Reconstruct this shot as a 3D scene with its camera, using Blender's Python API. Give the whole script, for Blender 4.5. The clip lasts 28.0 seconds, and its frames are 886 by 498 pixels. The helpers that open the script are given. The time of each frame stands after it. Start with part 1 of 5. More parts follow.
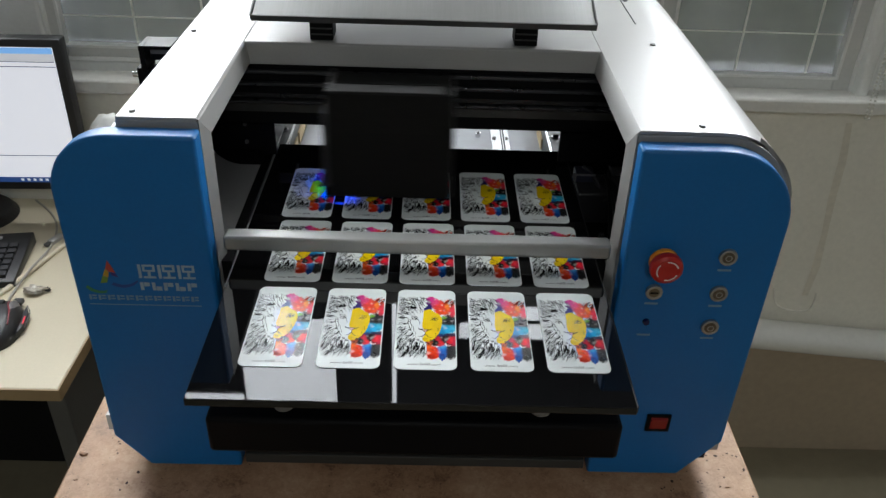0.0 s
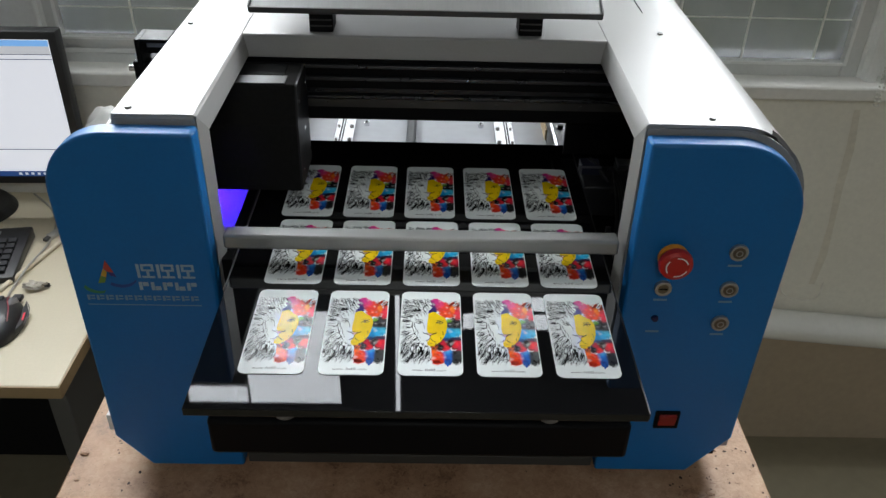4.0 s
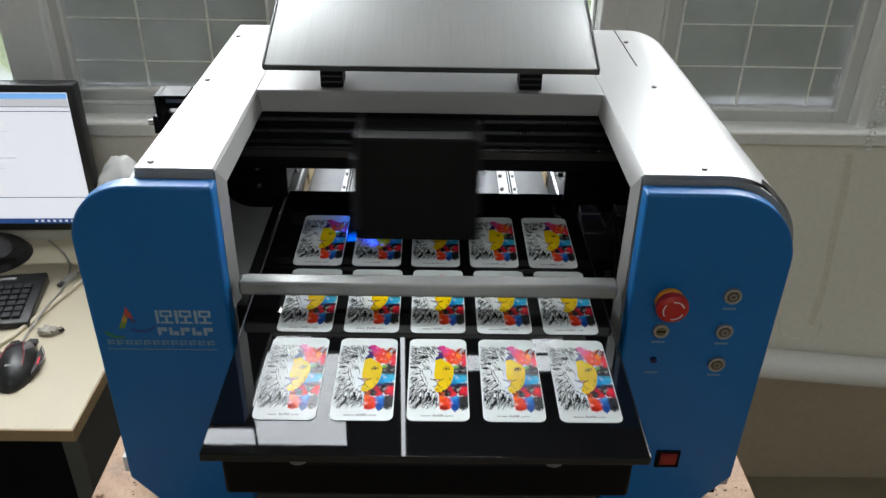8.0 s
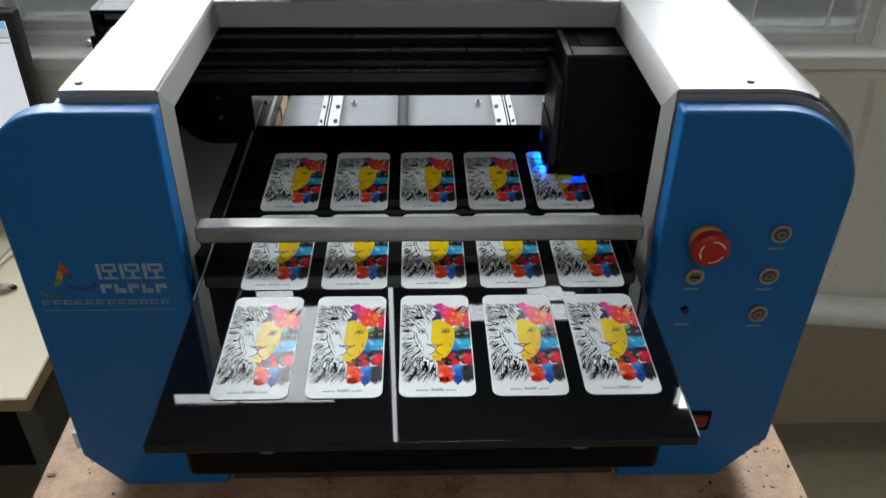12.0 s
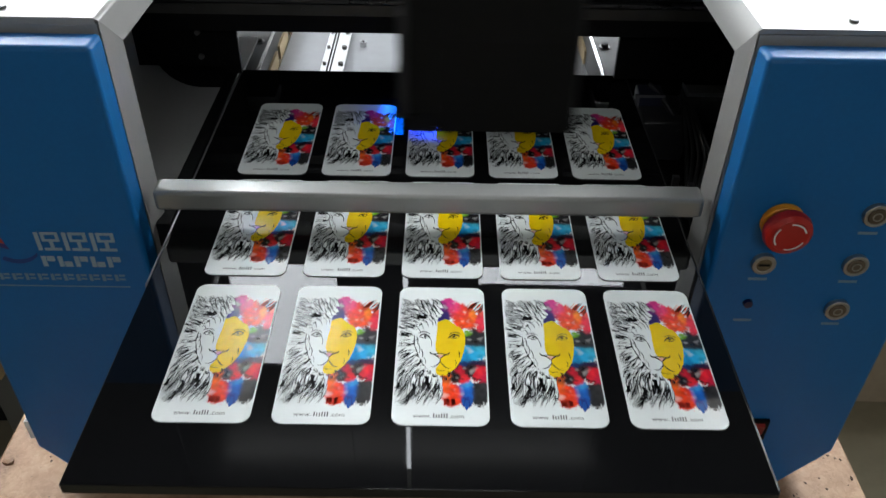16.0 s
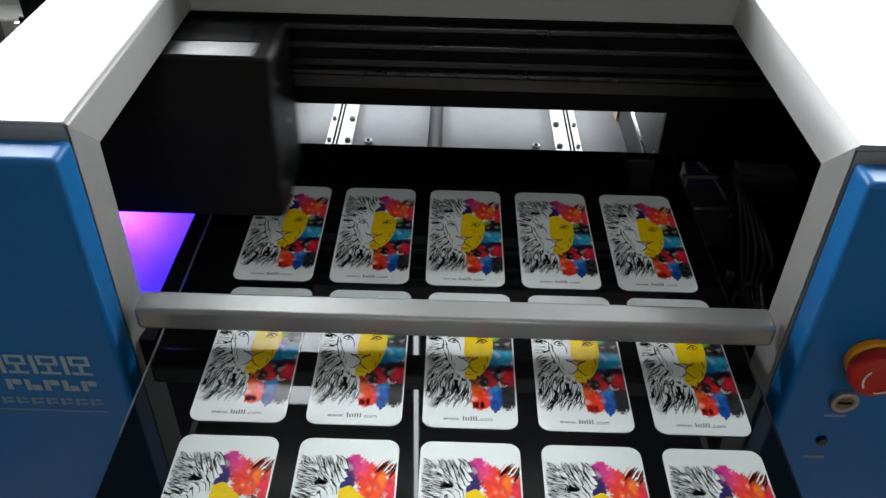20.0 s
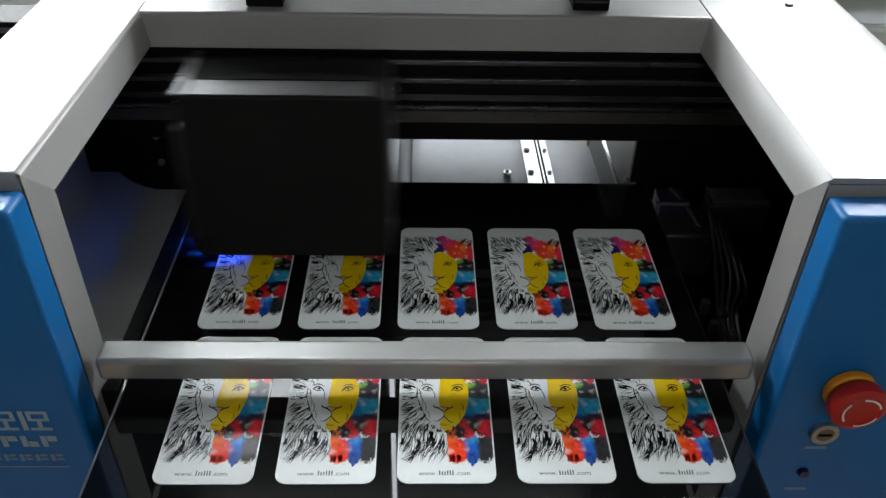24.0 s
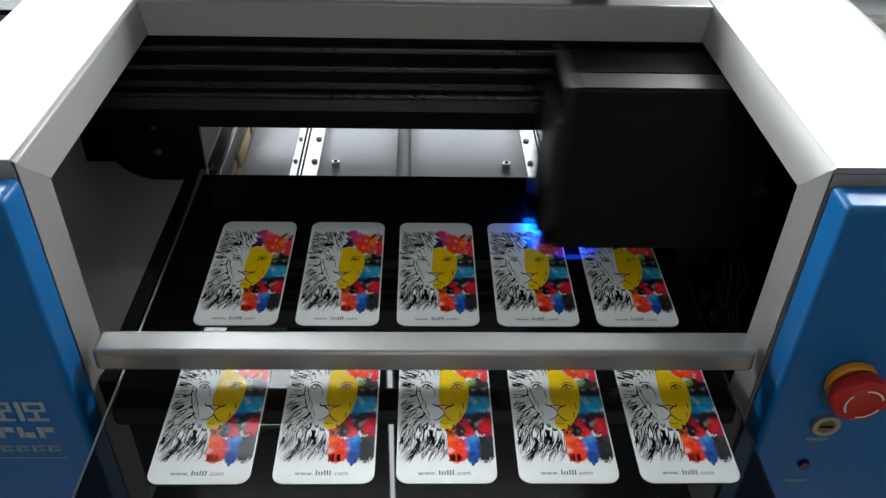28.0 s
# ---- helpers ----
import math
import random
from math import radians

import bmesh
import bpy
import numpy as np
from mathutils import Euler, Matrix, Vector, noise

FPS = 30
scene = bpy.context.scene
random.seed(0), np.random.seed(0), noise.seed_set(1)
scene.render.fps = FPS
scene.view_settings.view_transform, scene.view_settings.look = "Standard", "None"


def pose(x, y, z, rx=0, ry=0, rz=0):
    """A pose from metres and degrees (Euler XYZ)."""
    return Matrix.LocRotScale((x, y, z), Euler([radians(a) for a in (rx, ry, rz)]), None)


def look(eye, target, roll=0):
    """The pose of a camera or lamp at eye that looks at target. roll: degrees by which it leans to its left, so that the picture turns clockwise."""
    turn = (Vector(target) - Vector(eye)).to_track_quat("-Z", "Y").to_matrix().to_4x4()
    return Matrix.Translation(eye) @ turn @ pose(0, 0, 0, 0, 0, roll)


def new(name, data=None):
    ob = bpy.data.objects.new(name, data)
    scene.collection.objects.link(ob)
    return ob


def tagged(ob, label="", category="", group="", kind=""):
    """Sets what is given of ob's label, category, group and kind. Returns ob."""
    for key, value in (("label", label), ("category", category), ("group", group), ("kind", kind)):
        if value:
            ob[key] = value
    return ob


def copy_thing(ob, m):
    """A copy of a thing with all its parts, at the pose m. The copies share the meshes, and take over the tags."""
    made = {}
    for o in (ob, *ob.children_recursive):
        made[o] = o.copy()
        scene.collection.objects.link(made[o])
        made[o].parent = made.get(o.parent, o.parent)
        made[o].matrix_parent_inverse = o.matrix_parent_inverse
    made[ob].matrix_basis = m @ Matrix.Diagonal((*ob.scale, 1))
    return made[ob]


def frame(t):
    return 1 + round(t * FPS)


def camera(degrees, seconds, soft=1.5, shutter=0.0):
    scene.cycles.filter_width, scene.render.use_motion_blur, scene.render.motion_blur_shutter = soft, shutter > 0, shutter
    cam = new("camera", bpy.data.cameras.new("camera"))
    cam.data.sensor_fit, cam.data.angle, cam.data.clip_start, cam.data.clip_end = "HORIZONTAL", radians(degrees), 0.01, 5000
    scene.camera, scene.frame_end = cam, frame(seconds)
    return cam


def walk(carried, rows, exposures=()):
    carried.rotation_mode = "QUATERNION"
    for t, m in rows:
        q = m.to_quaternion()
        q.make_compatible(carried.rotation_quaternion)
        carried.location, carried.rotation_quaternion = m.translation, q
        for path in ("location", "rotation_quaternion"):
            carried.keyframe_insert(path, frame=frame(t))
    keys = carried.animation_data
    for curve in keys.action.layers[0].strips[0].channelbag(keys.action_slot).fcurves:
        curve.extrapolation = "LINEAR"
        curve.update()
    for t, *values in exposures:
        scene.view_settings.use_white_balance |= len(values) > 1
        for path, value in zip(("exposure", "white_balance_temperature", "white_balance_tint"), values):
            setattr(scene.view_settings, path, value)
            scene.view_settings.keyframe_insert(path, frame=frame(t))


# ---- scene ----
# Distances along the tray: x to the right, y away from the front, z up; H is the tray's height above the floor.
H = 1.25
cam = camera(56.9, 28.0, soft=1.45, shutter=0.7)
# seconds, eye x y z over the tray, yaw, pitch, roll
ROWS = [
    (0, -0.0009, -0.9755, 0.5475, -1.32, -32.84, 2.11),
    (0.5, 0.0008, -0.9842, 0.5526, -1.12, -33.01, 1.83),
    (1, 0.0018, -0.9781, 0.5530, -1.29, -33.27, 1.72),
    (1.5, 0.0072, -0.9733, 0.5512, -1.03, -33.18, 1.65),
    (2, 0.0076, -0.9686, 0.5520, -0.92, -33.64, 1.57),
    (2.5, 0.0054, -0.9679, 0.5538, -1.02, -33.52, 1.61),
    (4.5, -0.0045, -0.9483, 0.5458, -1.29, -33.87, 1.55),
    (5, 0.0009, -0.9477, 0.5492, -1.41, -33.19, 1.23),
    (5.5, 0.0004, -0.9465, 0.5476, -1.07, -33.47, 1.21),
    (6, -0.0010, -0.9456, 0.5466, -1.35, -33.65, 1.34),
    (6.5, 0.0032, -0.9398, 0.5484, -0.78, -33.78, 1.10),
    (7, -0.0013, -0.9423, 0.5516, -0.77, -33.16, 1.25),
    (7.5, -0.0030, -0.9627, 0.5651, -1.09, -31.87, 1.09),
    (8, -0.0080, -0.9843, 0.5751, -0.88, -30.98, 1.15),
    (8.5, -0.0007, -0.9863, 0.5805, -1.43, -30.68, 0.92),
    (9, -0.0003, -0.9836, 0.5784, -0.75, -30.78, 1.17),
    (9.5, -0.0040, -0.9785, 0.5747, -1.17, -30.64, 1.36),
    (10, -0.0104, -0.9675, 0.5738, -0.81, -31.39, 1.36),
    (10.5, -0.0095, -0.9651, 0.5725, -1.30, -31.77, 1.35),
    (11, -0.0116, -0.9586, 0.5619, -1.08, -32.67, 1.45),
    (11.5, -0.0187, -0.9176, 0.5195, -2.31, -33.21, 0.87),
    (13.5, 0.0028, -0.7416, 0.4548, -0.23, -39.32, 0.47),
    (14, 0.0015, -0.7428, 0.4478, 0.31, -39.12, 1.00),
    (14.5, 0.0027, -0.7421, 0.4394, 0.55, -39.30, 0.58),
    (15, -0.0077, -0.7429, 0.4334, -0.11, -38.93, 1.47),
    (15.5, -0.0007, -0.7375, 0.4261, -0.43, -39.14, 1.22),
    (16, -0.0018, -0.7231, 0.4179, -0.24, -38.28, 1.00),
    (16.5, 0.0023, -0.6889, 0.4149, -0.26, -38.69, 0.92),
    (17, -0.0047, -0.6588, 0.4063, -0.68, -38.83, 1.24),
    (17.5, -0.0015, -0.6187, 0.4080, 0.02, -39.76, 1.33),
    (18, -0.0079, -0.5922, 0.4180, 1.69, -39.87, 0.71),
    (18.5, -0.0170, -0.5751, 0.4254, 1.96, -40.07, 0.04),
    (19, -0.0154, -0.5821, 0.4251, 0.56, -39.81, 0.63),
    (19.5, -0.0163, -0.5904, 0.4291, 0.97, -39.24, 0.86),
    (20, -0.0188, -0.5926, 0.4302, 0.36, -38.14, 1.41),
    (20.5, -0.0179, -0.5878, 0.4348, -0.05, -38.08, 1.28),
    (21, -0.0215, -0.5837, 0.4334, -1.26, -37.15, 1.56),
    (21.5, -0.0202, -0.5780, 0.4364, -1.21, -37.28, 1.37),
    (23.5, -0.0173, -0.5751, 0.4341, -1.99, -36.93, 1.48),
    (24, -0.0169, -0.5720, 0.4352, -1.88, -36.97, 1.40),
    (24.5, -0.0164, -0.5668, 0.4323, -2.55, -37.01, 1.81),
    (25, -0.0152, -0.5641, 0.4329, -2.35, -37.38, 1.57),
    (25.5, -0.0178, -0.5658, 0.4297, -2.47, -37.14, 1.82),
    (26, -0.0171, -0.5651, 0.4309, -2.25, -37.44, 1.71),
    (26.5, -0.0167, -0.5648, 0.4312, -2.20, -37.76, 1.64),
    (27, -0.0178, -0.5658, 0.4307, -2.13, -37.73, 1.56),
    (27.5, -0.0162, -0.5694, 0.4313, -1.95, -37.48, 1.40),
    (28, -0.0186, -0.5696, 0.4309, -2.13, -37.46, 1.63),
]


def eye_row(t, x, y, z, yaw, pitch, roll):
    a, b = radians(yaw), radians(pitch)
    e = Vector((x, y, z + H))
    return t, look(e, e + Vector((-math.sin(a) * math.cos(b), math.cos(a) * math.cos(b), math.sin(b))), roll)


walk(cam, [eye_row(*r) for r in ROWS], exposures=[(0, -0.20), (3, -0.20), (7, -0.04), (10, -0.02), (13, -0.32), (15, -0.24), (18, -0.06), (28, -0.02)])

# ---------------------------------------------------------------- light
world = bpy.data.worlds.new("overcast sky")
scene.world = world
world.use_nodes = True
wn = world.node_tree.nodes
sky = wn.new("ShaderNodeTexSky")
sky.sky_type, sky.sun_disc, sky.sun_elevation, sky.sun_rotation = "NISHITA", False, radians(48), radians(20)
world.node_tree.links.new(sky.outputs[0], wn["Background"].inputs[0])
wn["Background"].inputs[1].default_value = 0.10

SUN = new("sun", bpy.data.lights.new("sun", "SUN"))
SUN.data.energy, SUN.data.angle, SUN.data.color = 0.8, radians(14), (1, 0.97, 0.93)
SUN.matrix_world = look((0.6, 4, 5), (0, 0, 1))


def area(name, at, to, w, h, power, color=(1, 1, 1)):
    d = bpy.data.lights.new(name, "AREA")
    d.shape, d.size, d.size_y, d.energy, d.color = "RECTANGLE", w, h, power, color
    ob = new(name, d)
    ob.matrix_world = look((at[0], at[1], at[2] + H), (to[0], to[1], to[2] + H))
    return ob


DAY = (0.93, 0.98, 1.0)
# Lamps just inside the panes stand in for sky; the upper panes are unseen.
area("window_light", (0.0, 0.775, 0.17), (0.0, -0.3, 0.1), 0.62, 0.5, 1.0, DAY)
area("window_light_left", (-0.59, 0.775, 0.575), (-0.59, 0.0, 0.575), 0.42, 0.25, 12, DAY)
area("window_light_right", (0.73, 0.775, 0.575), (0.73, 0.0, 0.575), 0.36, 0.25, 12, DAY)
area("upper_window_light_left", (-1.02, 0.775, 0.99), (-1.02, 0.0, 0.99), 0.52, 0.42, 28, DAY)
area("upper_window_light_right", (1.04, 0.775, 0.99), (1.04, 0.0, 0.99), 0.64, 0.42, 29, DAY)
# Unseen ceiling lamps, added to light the printer and the room.
area("ceiling_light_1", (-0.1, 0.60, 1.76), (-0.1, 0.60, 0), 1.2, 0.12, 3.0, (0.95, 0.99, 0.99))
area("ceiling_light_2", (0.1, -2.8, 1.76), (0.1, -2.8, 0), 1.2, 0.12, 24, (0.95, 0.99, 0.99))

# ---------------------------------------------------------------- materials
MATS = {}


def mat(name, color, rough=0.5, metal=0.0, var=0.12, scale=60.0, bump=0.0, big=4.0, coat=0.0, spec=0.5, stretch=(1, 1, 1), glow=None, rvar=0.1, trans=0.0):
    if name in MATS:
        return MATS[name]
    m = bpy.data.materials.new(name)
    m.use_nodes = True
    nt = m.node_tree
    b = nt.nodes["Principled BSDF"]
    b.inputs["Roughness"].default_value = rough
    b.inputs["Metallic"].default_value = metal
    b.inputs["Specular IOR Level"].default_value = spec
    b.inputs["Coat Weight"].default_value = coat
    b.inputs["Transmission Weight"].default_value = trans
    tc = nt.nodes.new("ShaderNodeTexCoord")
    mp = nt.nodes.new("ShaderNodeMapping")
    mp.inputs["Scale"].default_value = stretch
    nt.links.new(tc.outputs["Object"], mp.inputs[0])
    fine = nt.nodes.new("ShaderNodeTexNoise")
    fine.inputs["Scale"].default_value, fine.inputs["Detail"].default_value = scale, 4
    broad = nt.nodes.new("ShaderNodeTexNoise")
    broad.inputs["Scale"].default_value, broad.inputs["Detail"].default_value = big, 3
    for n in (fine, broad):
        nt.links.new(mp.outputs[0], n.inputs["Vector"])
    add = nt.nodes.new("ShaderNodeMath")
    add.operation = "ADD"
    nt.links.new(fine.outputs[0], add.inputs[0])
    nt.links.new(broad.outputs[0], add.inputs[1])
    rng = nt.nodes.new("ShaderNodeMapRange")
    rng.inputs["From Min"].default_value, rng.inputs["From Max"].default_value = 0.6, 1.4
    rng.inputs["To Min"].default_value, rng.inputs["To Max"].default_value = 1 - var, 1 + var
    nt.links.new(add.outputs[0], rng.inputs[0])
    mul = nt.nodes.new("ShaderNodeVectorMath")
    mul.operation = "SCALE"
    mul.inputs[0].default_value = color[:3]
    nt.links.new(rng.outputs[0], mul.inputs["Scale"])
    nt.links.new(mul.outputs[0], b.inputs["Base Color"])
    rr = nt.nodes.new("ShaderNodeMapRange")
    rr.inputs["From Min"].default_value, rr.inputs["From Max"].default_value = 0.6, 1.4
    rr.inputs["To Min"].default_value, rr.inputs["To Max"].default_value = max(0.0, rough * (1 - rvar)), min(1.0, rough * (1 + rvar))
    nt.links.new(add.outputs[0], rr.inputs[0])
    nt.links.new(rr.outputs[0], b.inputs["Roughness"])
    if bump:
        bn = nt.nodes.new("ShaderNodeBump")
        bn.inputs["Strength"].default_value, bn.inputs["Distance"].default_value = bump, 0.002
        nt.links.new(fine.outputs[0], bn.inputs["Height"])
        nt.links.new(bn.outputs[0], b.inputs["Normal"])
    if glow:
        b.inputs["Emission Color"].default_value = (*glow[:3], 1)
        b.inputs["Emission Strength"].default_value = glow[3]
    MATS[name] = m
    return m


def paint_mat(name, colors, scale=70.0, rough=0.35):
    """Watercolour: several inks bleeding into one another."""
    m = bpy.data.materials.new(name)
    m.use_nodes = True
    nt = m.node_tree
    b = nt.nodes["Principled BSDF"]
    b.inputs["Roughness"].default_value = rough
    tc = nt.nodes.new("ShaderNodeTexCoord")
    n = nt.nodes.new("ShaderNodeTexNoise")
    n.inputs["Scale"].default_value, n.inputs["Detail"].default_value, n.inputs["Distortion"].default_value = scale, 3, 0.8
    nt.links.new(tc.outputs["Object"], n.inputs["Vector"])
    r = nt.nodes.new("ShaderNodeValToRGB")
    e = r.color_ramp.elements
    while len(e) < len(colors):
        e.new(0.5)
    for i, c in enumerate(colors):
        e[i].position = 0.34 + 0.32 * i / max(1, len(colors) - 1)
        e[i].color = (*c, 1)
    nt.links.new(n.outputs[0], r.inputs[0])
    nt.links.new(r.outputs[0], b.inputs["Base Color"])
    MATS[name] = m
    return m


def chipboard_mat(name):
    """Pressed flakes in several browns, with dark specks, dirt and a dull varnish."""
    m = bpy.data.materials.new(name)
    m.use_nodes = True
    nt = m.node_tree
    b = nt.nodes["Principled BSDF"]
    tc = nt.nodes.new("ShaderNodeTexCoord")

    def node(kind, **values):
        n = nt.nodes.new(kind)
        for k, v in values.items():
            n.inputs[k].default_value = v
        return n
    warp = node("ShaderNodeTexNoise", Scale=90.0, Detail=3.0)
    nt.links.new(tc.outputs["Object"], warp.inputs["Vector"])
    mix = nt.nodes.new("ShaderNodeMix")
    mix.data_type = "VECTOR"
    mix.inputs["Factor"].default_value = 0.02
    nt.links.new(tc.outputs["Object"], mix.inputs["A"])
    nt.links.new(warp.outputs["Color"], mix.inputs["B"])
    flakes = node("ShaderNodeTexVoronoi", Scale=260.0)
    nt.links.new(mix.outputs["Result"], flakes.inputs["Vector"])
    dirt = node("ShaderNodeTexNoise", Scale=9.0, Detail=6.0, Roughness=0.7)
    speck = node("ShaderNodeTexNoise", Scale=170.0, Detail=2.0)
    for n in (dirt, speck):
        nt.links.new(tc.outputs["Object"], n.inputs["Vector"])
    sep = nt.nodes.new("ShaderNodeSeparateColor")
    nt.links.new(flakes.outputs["Color"], sep.inputs[0])
    tone = nt.nodes.new("ShaderNodeMath")
    tone.operation = "MULTIPLY_ADD"
    tone.inputs[1].default_value = 0.10
    nt.links.new(sep.outputs[0], tone.inputs[0])
    nt.links.new(dirt.outputs[0], tone.inputs[2])
    ramp = nt.nodes.new("ShaderNodeValToRGB")
    e = ramp.color_ramp.elements
    e.new(0.5)
    e.new(0.6)
    for k, (p, c) in enumerate(((0.38, (0.20, 0.100, 0.055)), (0.50, (0.40, 0.230, 0.135)), (0.62, (0.50, 0.310, 0.195)), (0.80, (0.64, 0.44, 0.30)))):
        e[k].position, e[k].color = p, (*c, 1)
    nt.links.new(tone.outputs[0], ramp.inputs[0])
    dark = node("ShaderNodeMapRange", **{"From Min": 0.71, "From Max": 0.76, "To Min": 1.0, "To Max": 0.25})
    nt.links.new(speck.outputs[0], dark.inputs[0])
    mul = nt.nodes.new("ShaderNodeVectorMath")
    mul.operation = "SCALE"
    nt.links.new(ramp.outputs[0], mul.inputs[0])
    nt.links.new(dark.outputs[0], mul.inputs["Scale"])
    nt.links.new(mul.outputs[0], b.inputs["Base Color"])
    gloss = node("ShaderNodeMapRange", **{"From Min": 0.3, "From Max": 0.7, "To Min": 0.42, "To Max": 0.7})
    nt.links.new(dirt.outputs[0], gloss.inputs[0])
    nt.links.new(gloss.outputs[0], b.inputs["Roughness"])
    bump = node("ShaderNodeBump", Strength=0.25, Distance=0.002)
    nt.links.new(tone.outputs[0], bump.inputs["Height"])
    nt.links.new(bump.outputs[0], b.inputs["Normal"])
    return m


SILVER = mat("silver paint", (0.33, 0.327, 0.32), 0.42, 0.12, 0.05, 400, 0.004, 3, spec=0.35)
SILVER_IN = mat("silver paint inside", (0.46, 0.46, 0.46), 0.5, 0.0, 0.05, 200, 0.01, 6)
BLUE = mat("blue lacquer", (0.004, 0.128, 0.37), 0.42, 0, 0.07, 300, 0.02, 5, spec=0.35)
STEEL = mat("brushed steel", (0.27, 0.27, 0.27), 0.5, 0.9, 0.10, 30, 0.05, 4, stretch=(120, 2, 2))
ALU = mat("aluminium", (0.34, 0.35, 0.37), 0.5, 0.3, 0.08, 60, 0.02, 8)
RAIL = mat("ground rail steel", (0.75, 0.75, 0.76), 0.2, 0.95, 0.06, 80, 0.0, 10)
BLACK = mat("black anodised", (0.0035, 0.0035, 0.004), 0.5, 0, 0.25, 120, 0.02, 8, spec=0.10)
BLACK_GLOSS = mat("black rail paint", (0.012, 0.012, 0.014), 0.25, 0, 0.2, 90, 0.01, 8)
CARRIAGE = mat("matt black carriage shell", (0.015, 0.0147, 0.0143), 0.85, 0, 0.2, 150, 0.05, 10, spec=0.02)
GLASS = mat("black tray glass", (0.0035, 0.0035, 0.004), 0.025, 0, 0.2, 200, 0.0, 6, spec=0.5, rvar=0.5)
CARD = mat("white card plastic", (0.77, 0.81, 0.81), 0.24, 0, 0.03, 300, 0.01, 20)
INK = mat("black ink", (0.012, 0.012, 0.014), 0.22, 0, 0.3, 300, 0.0, 40)
DIMPRINT = mat("pale blue-grey print", (0.27, 0.36, 0.44), 0.5, 0, 0.15, 400, 0.0, 40)
RED = mat("red plastic", (0.47, 0.015, 0.010), 0.35, 0, 0.06, 200, 0.0, 20)
YELLOW = mat("yellow plastic", (0.80, 0.30, 0.01), 0.35, 0, 0.06, 200, 0.0, 20)
WHITE = mat("white print", (0.75, 0.75, 0.74), 0.5, 0, 0.05, 200)
UV = mat("violet lamp", (0.2, 0.1, 0.8), 0.5, 0, 0.0, 10, glow=(0.042, 0.008, 1.0, 2300.0))
# Blue emitters added to imitate the violet lamp's spill on the cards.
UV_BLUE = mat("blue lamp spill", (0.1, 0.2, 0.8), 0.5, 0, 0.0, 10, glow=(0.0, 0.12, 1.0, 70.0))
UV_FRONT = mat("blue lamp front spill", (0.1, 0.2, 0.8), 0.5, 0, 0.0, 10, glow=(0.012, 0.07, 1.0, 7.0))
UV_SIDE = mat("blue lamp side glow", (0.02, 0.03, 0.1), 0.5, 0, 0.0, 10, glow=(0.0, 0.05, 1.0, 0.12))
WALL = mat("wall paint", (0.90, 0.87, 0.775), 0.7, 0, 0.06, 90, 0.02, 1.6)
# Unseen walls, darker than the window wall to hold down bounced light.
WALL_FAR = mat("darkened wall paint", (0.62, 0.61, 0.57), 0.7, 0, 0.05, 90, 0.06, 2.5)
WFRAME = mat("window frame paint", (0.88, 0.89, 0.87), 0.4, 0, 0.05, 120, 0.02, 5)
FRAME_GREY = mat("grey sash paint", (0.70, 0.71, 0.69), 0.4, 0, 0.06, 120, 0.02, 5)
SILLM = mat("sill paint", (0.84, 0.83, 0.79), 0.45, 0, 0.06, 90, 0.03, 4)
FLOORM = mat("floor vinyl", (0.27, 0.235, 0.165), 0.5, 0, 0.12, 30, 0.02, 3)
WOOD = chipboard_mat("worn chipboard")
PIT = mat("pit in wood", (0.035, 0.018, 0.012), 0.9, 0, 0.3, 200, 0.2, 20)
DESKM = mat("cream laminate", (0.62, 0.55, 0.41), 0.42, 0, 0.04, 200, 0.01, 3)
EDGEM = mat("tan edge band", (0.36, 0.25, 0.13), 0.5, 0, 0.08, 120, 0.0, 6)
LEGM = mat("grey desk leg", (0.09, 0.09, 0.087), 0.5, 0.2, 0.08, 80, 0.0, 6)
PLASTIC = mat("black plastic", (0.014, 0.014, 0.015), 0.38, 0, 0.2, 200, 0.03, 12)
KEYM = mat("black key caps", (0.022, 0.022, 0.024), 0.45, 0, 0.2, 200, 0.03, 12)
GREYCABLE = mat("grey cable", (0.34, 0.32, 0.28), 0.5, 0, 0.1, 100)
CREAMCABLE = mat("cream cable", (0.66, 0.58, 0.44), 0.45, 0, 0.1, 100)
BAG = mat("white plastic film", (0.82, 0.82, 0.80), 0.35, 0, 0.05, 60, 0.1, 8)
PANE_DARK = mat("dark upper pane", (0.05, 0.052, 0.055), 0.3, 0, 0.1, 25, 0.0, 3)
FILM = mat("grey window film", (0.47, 0.48, 0.495), 0.16, 0, 0.10, 25, 0.01, 3, spec=0.6, trans=0.4)
LEAD = mat("pale glazing strip", (0.8, 0.8, 0.76), 0.5, 0, 0.06, 100)
BEIGE = mat("beige board", (0.55, 0.42, 0.25), 0.6, 0, 0.1, 100)
SCREEN = mat("lit screen white", (0.5, 0.5, 0.5), 0.4, 0, 0.0, 10, glow=(0.80, 0.83, 0.92, 0.80))
SCREEN_GREY = mat("lit screen grey", (0.5, 0.5, 0.5), 0.4, 0, 0.0, 10, glow=(0.62, 0.65, 0.72, 0.66))
SCREEN_BLUE = mat("lit screen blue", (0.1, 0.2, 0.4), 0.4, 0, 0.0, 10, glow=(0.22, 0.50, 0.95, 0.8))
SCREEN_BAR = mat("lit screen taskbar", (0.02, 0.05, 0.1), 0.4, 0, 0.0, 10, glow=(0.02, 0.07, 0.28, 0.6))
SCREEN_LINE = mat("lit screen line", (0.02, 0.02, 0.03), 0.4, 0, 0.0, 10, glow=(0.25, 0.27, 0.34, 0.5))
CLEAR = mat("clear glass", (1, 1, 1), 0.02, 0, 0.0, 10, trans=1.0)

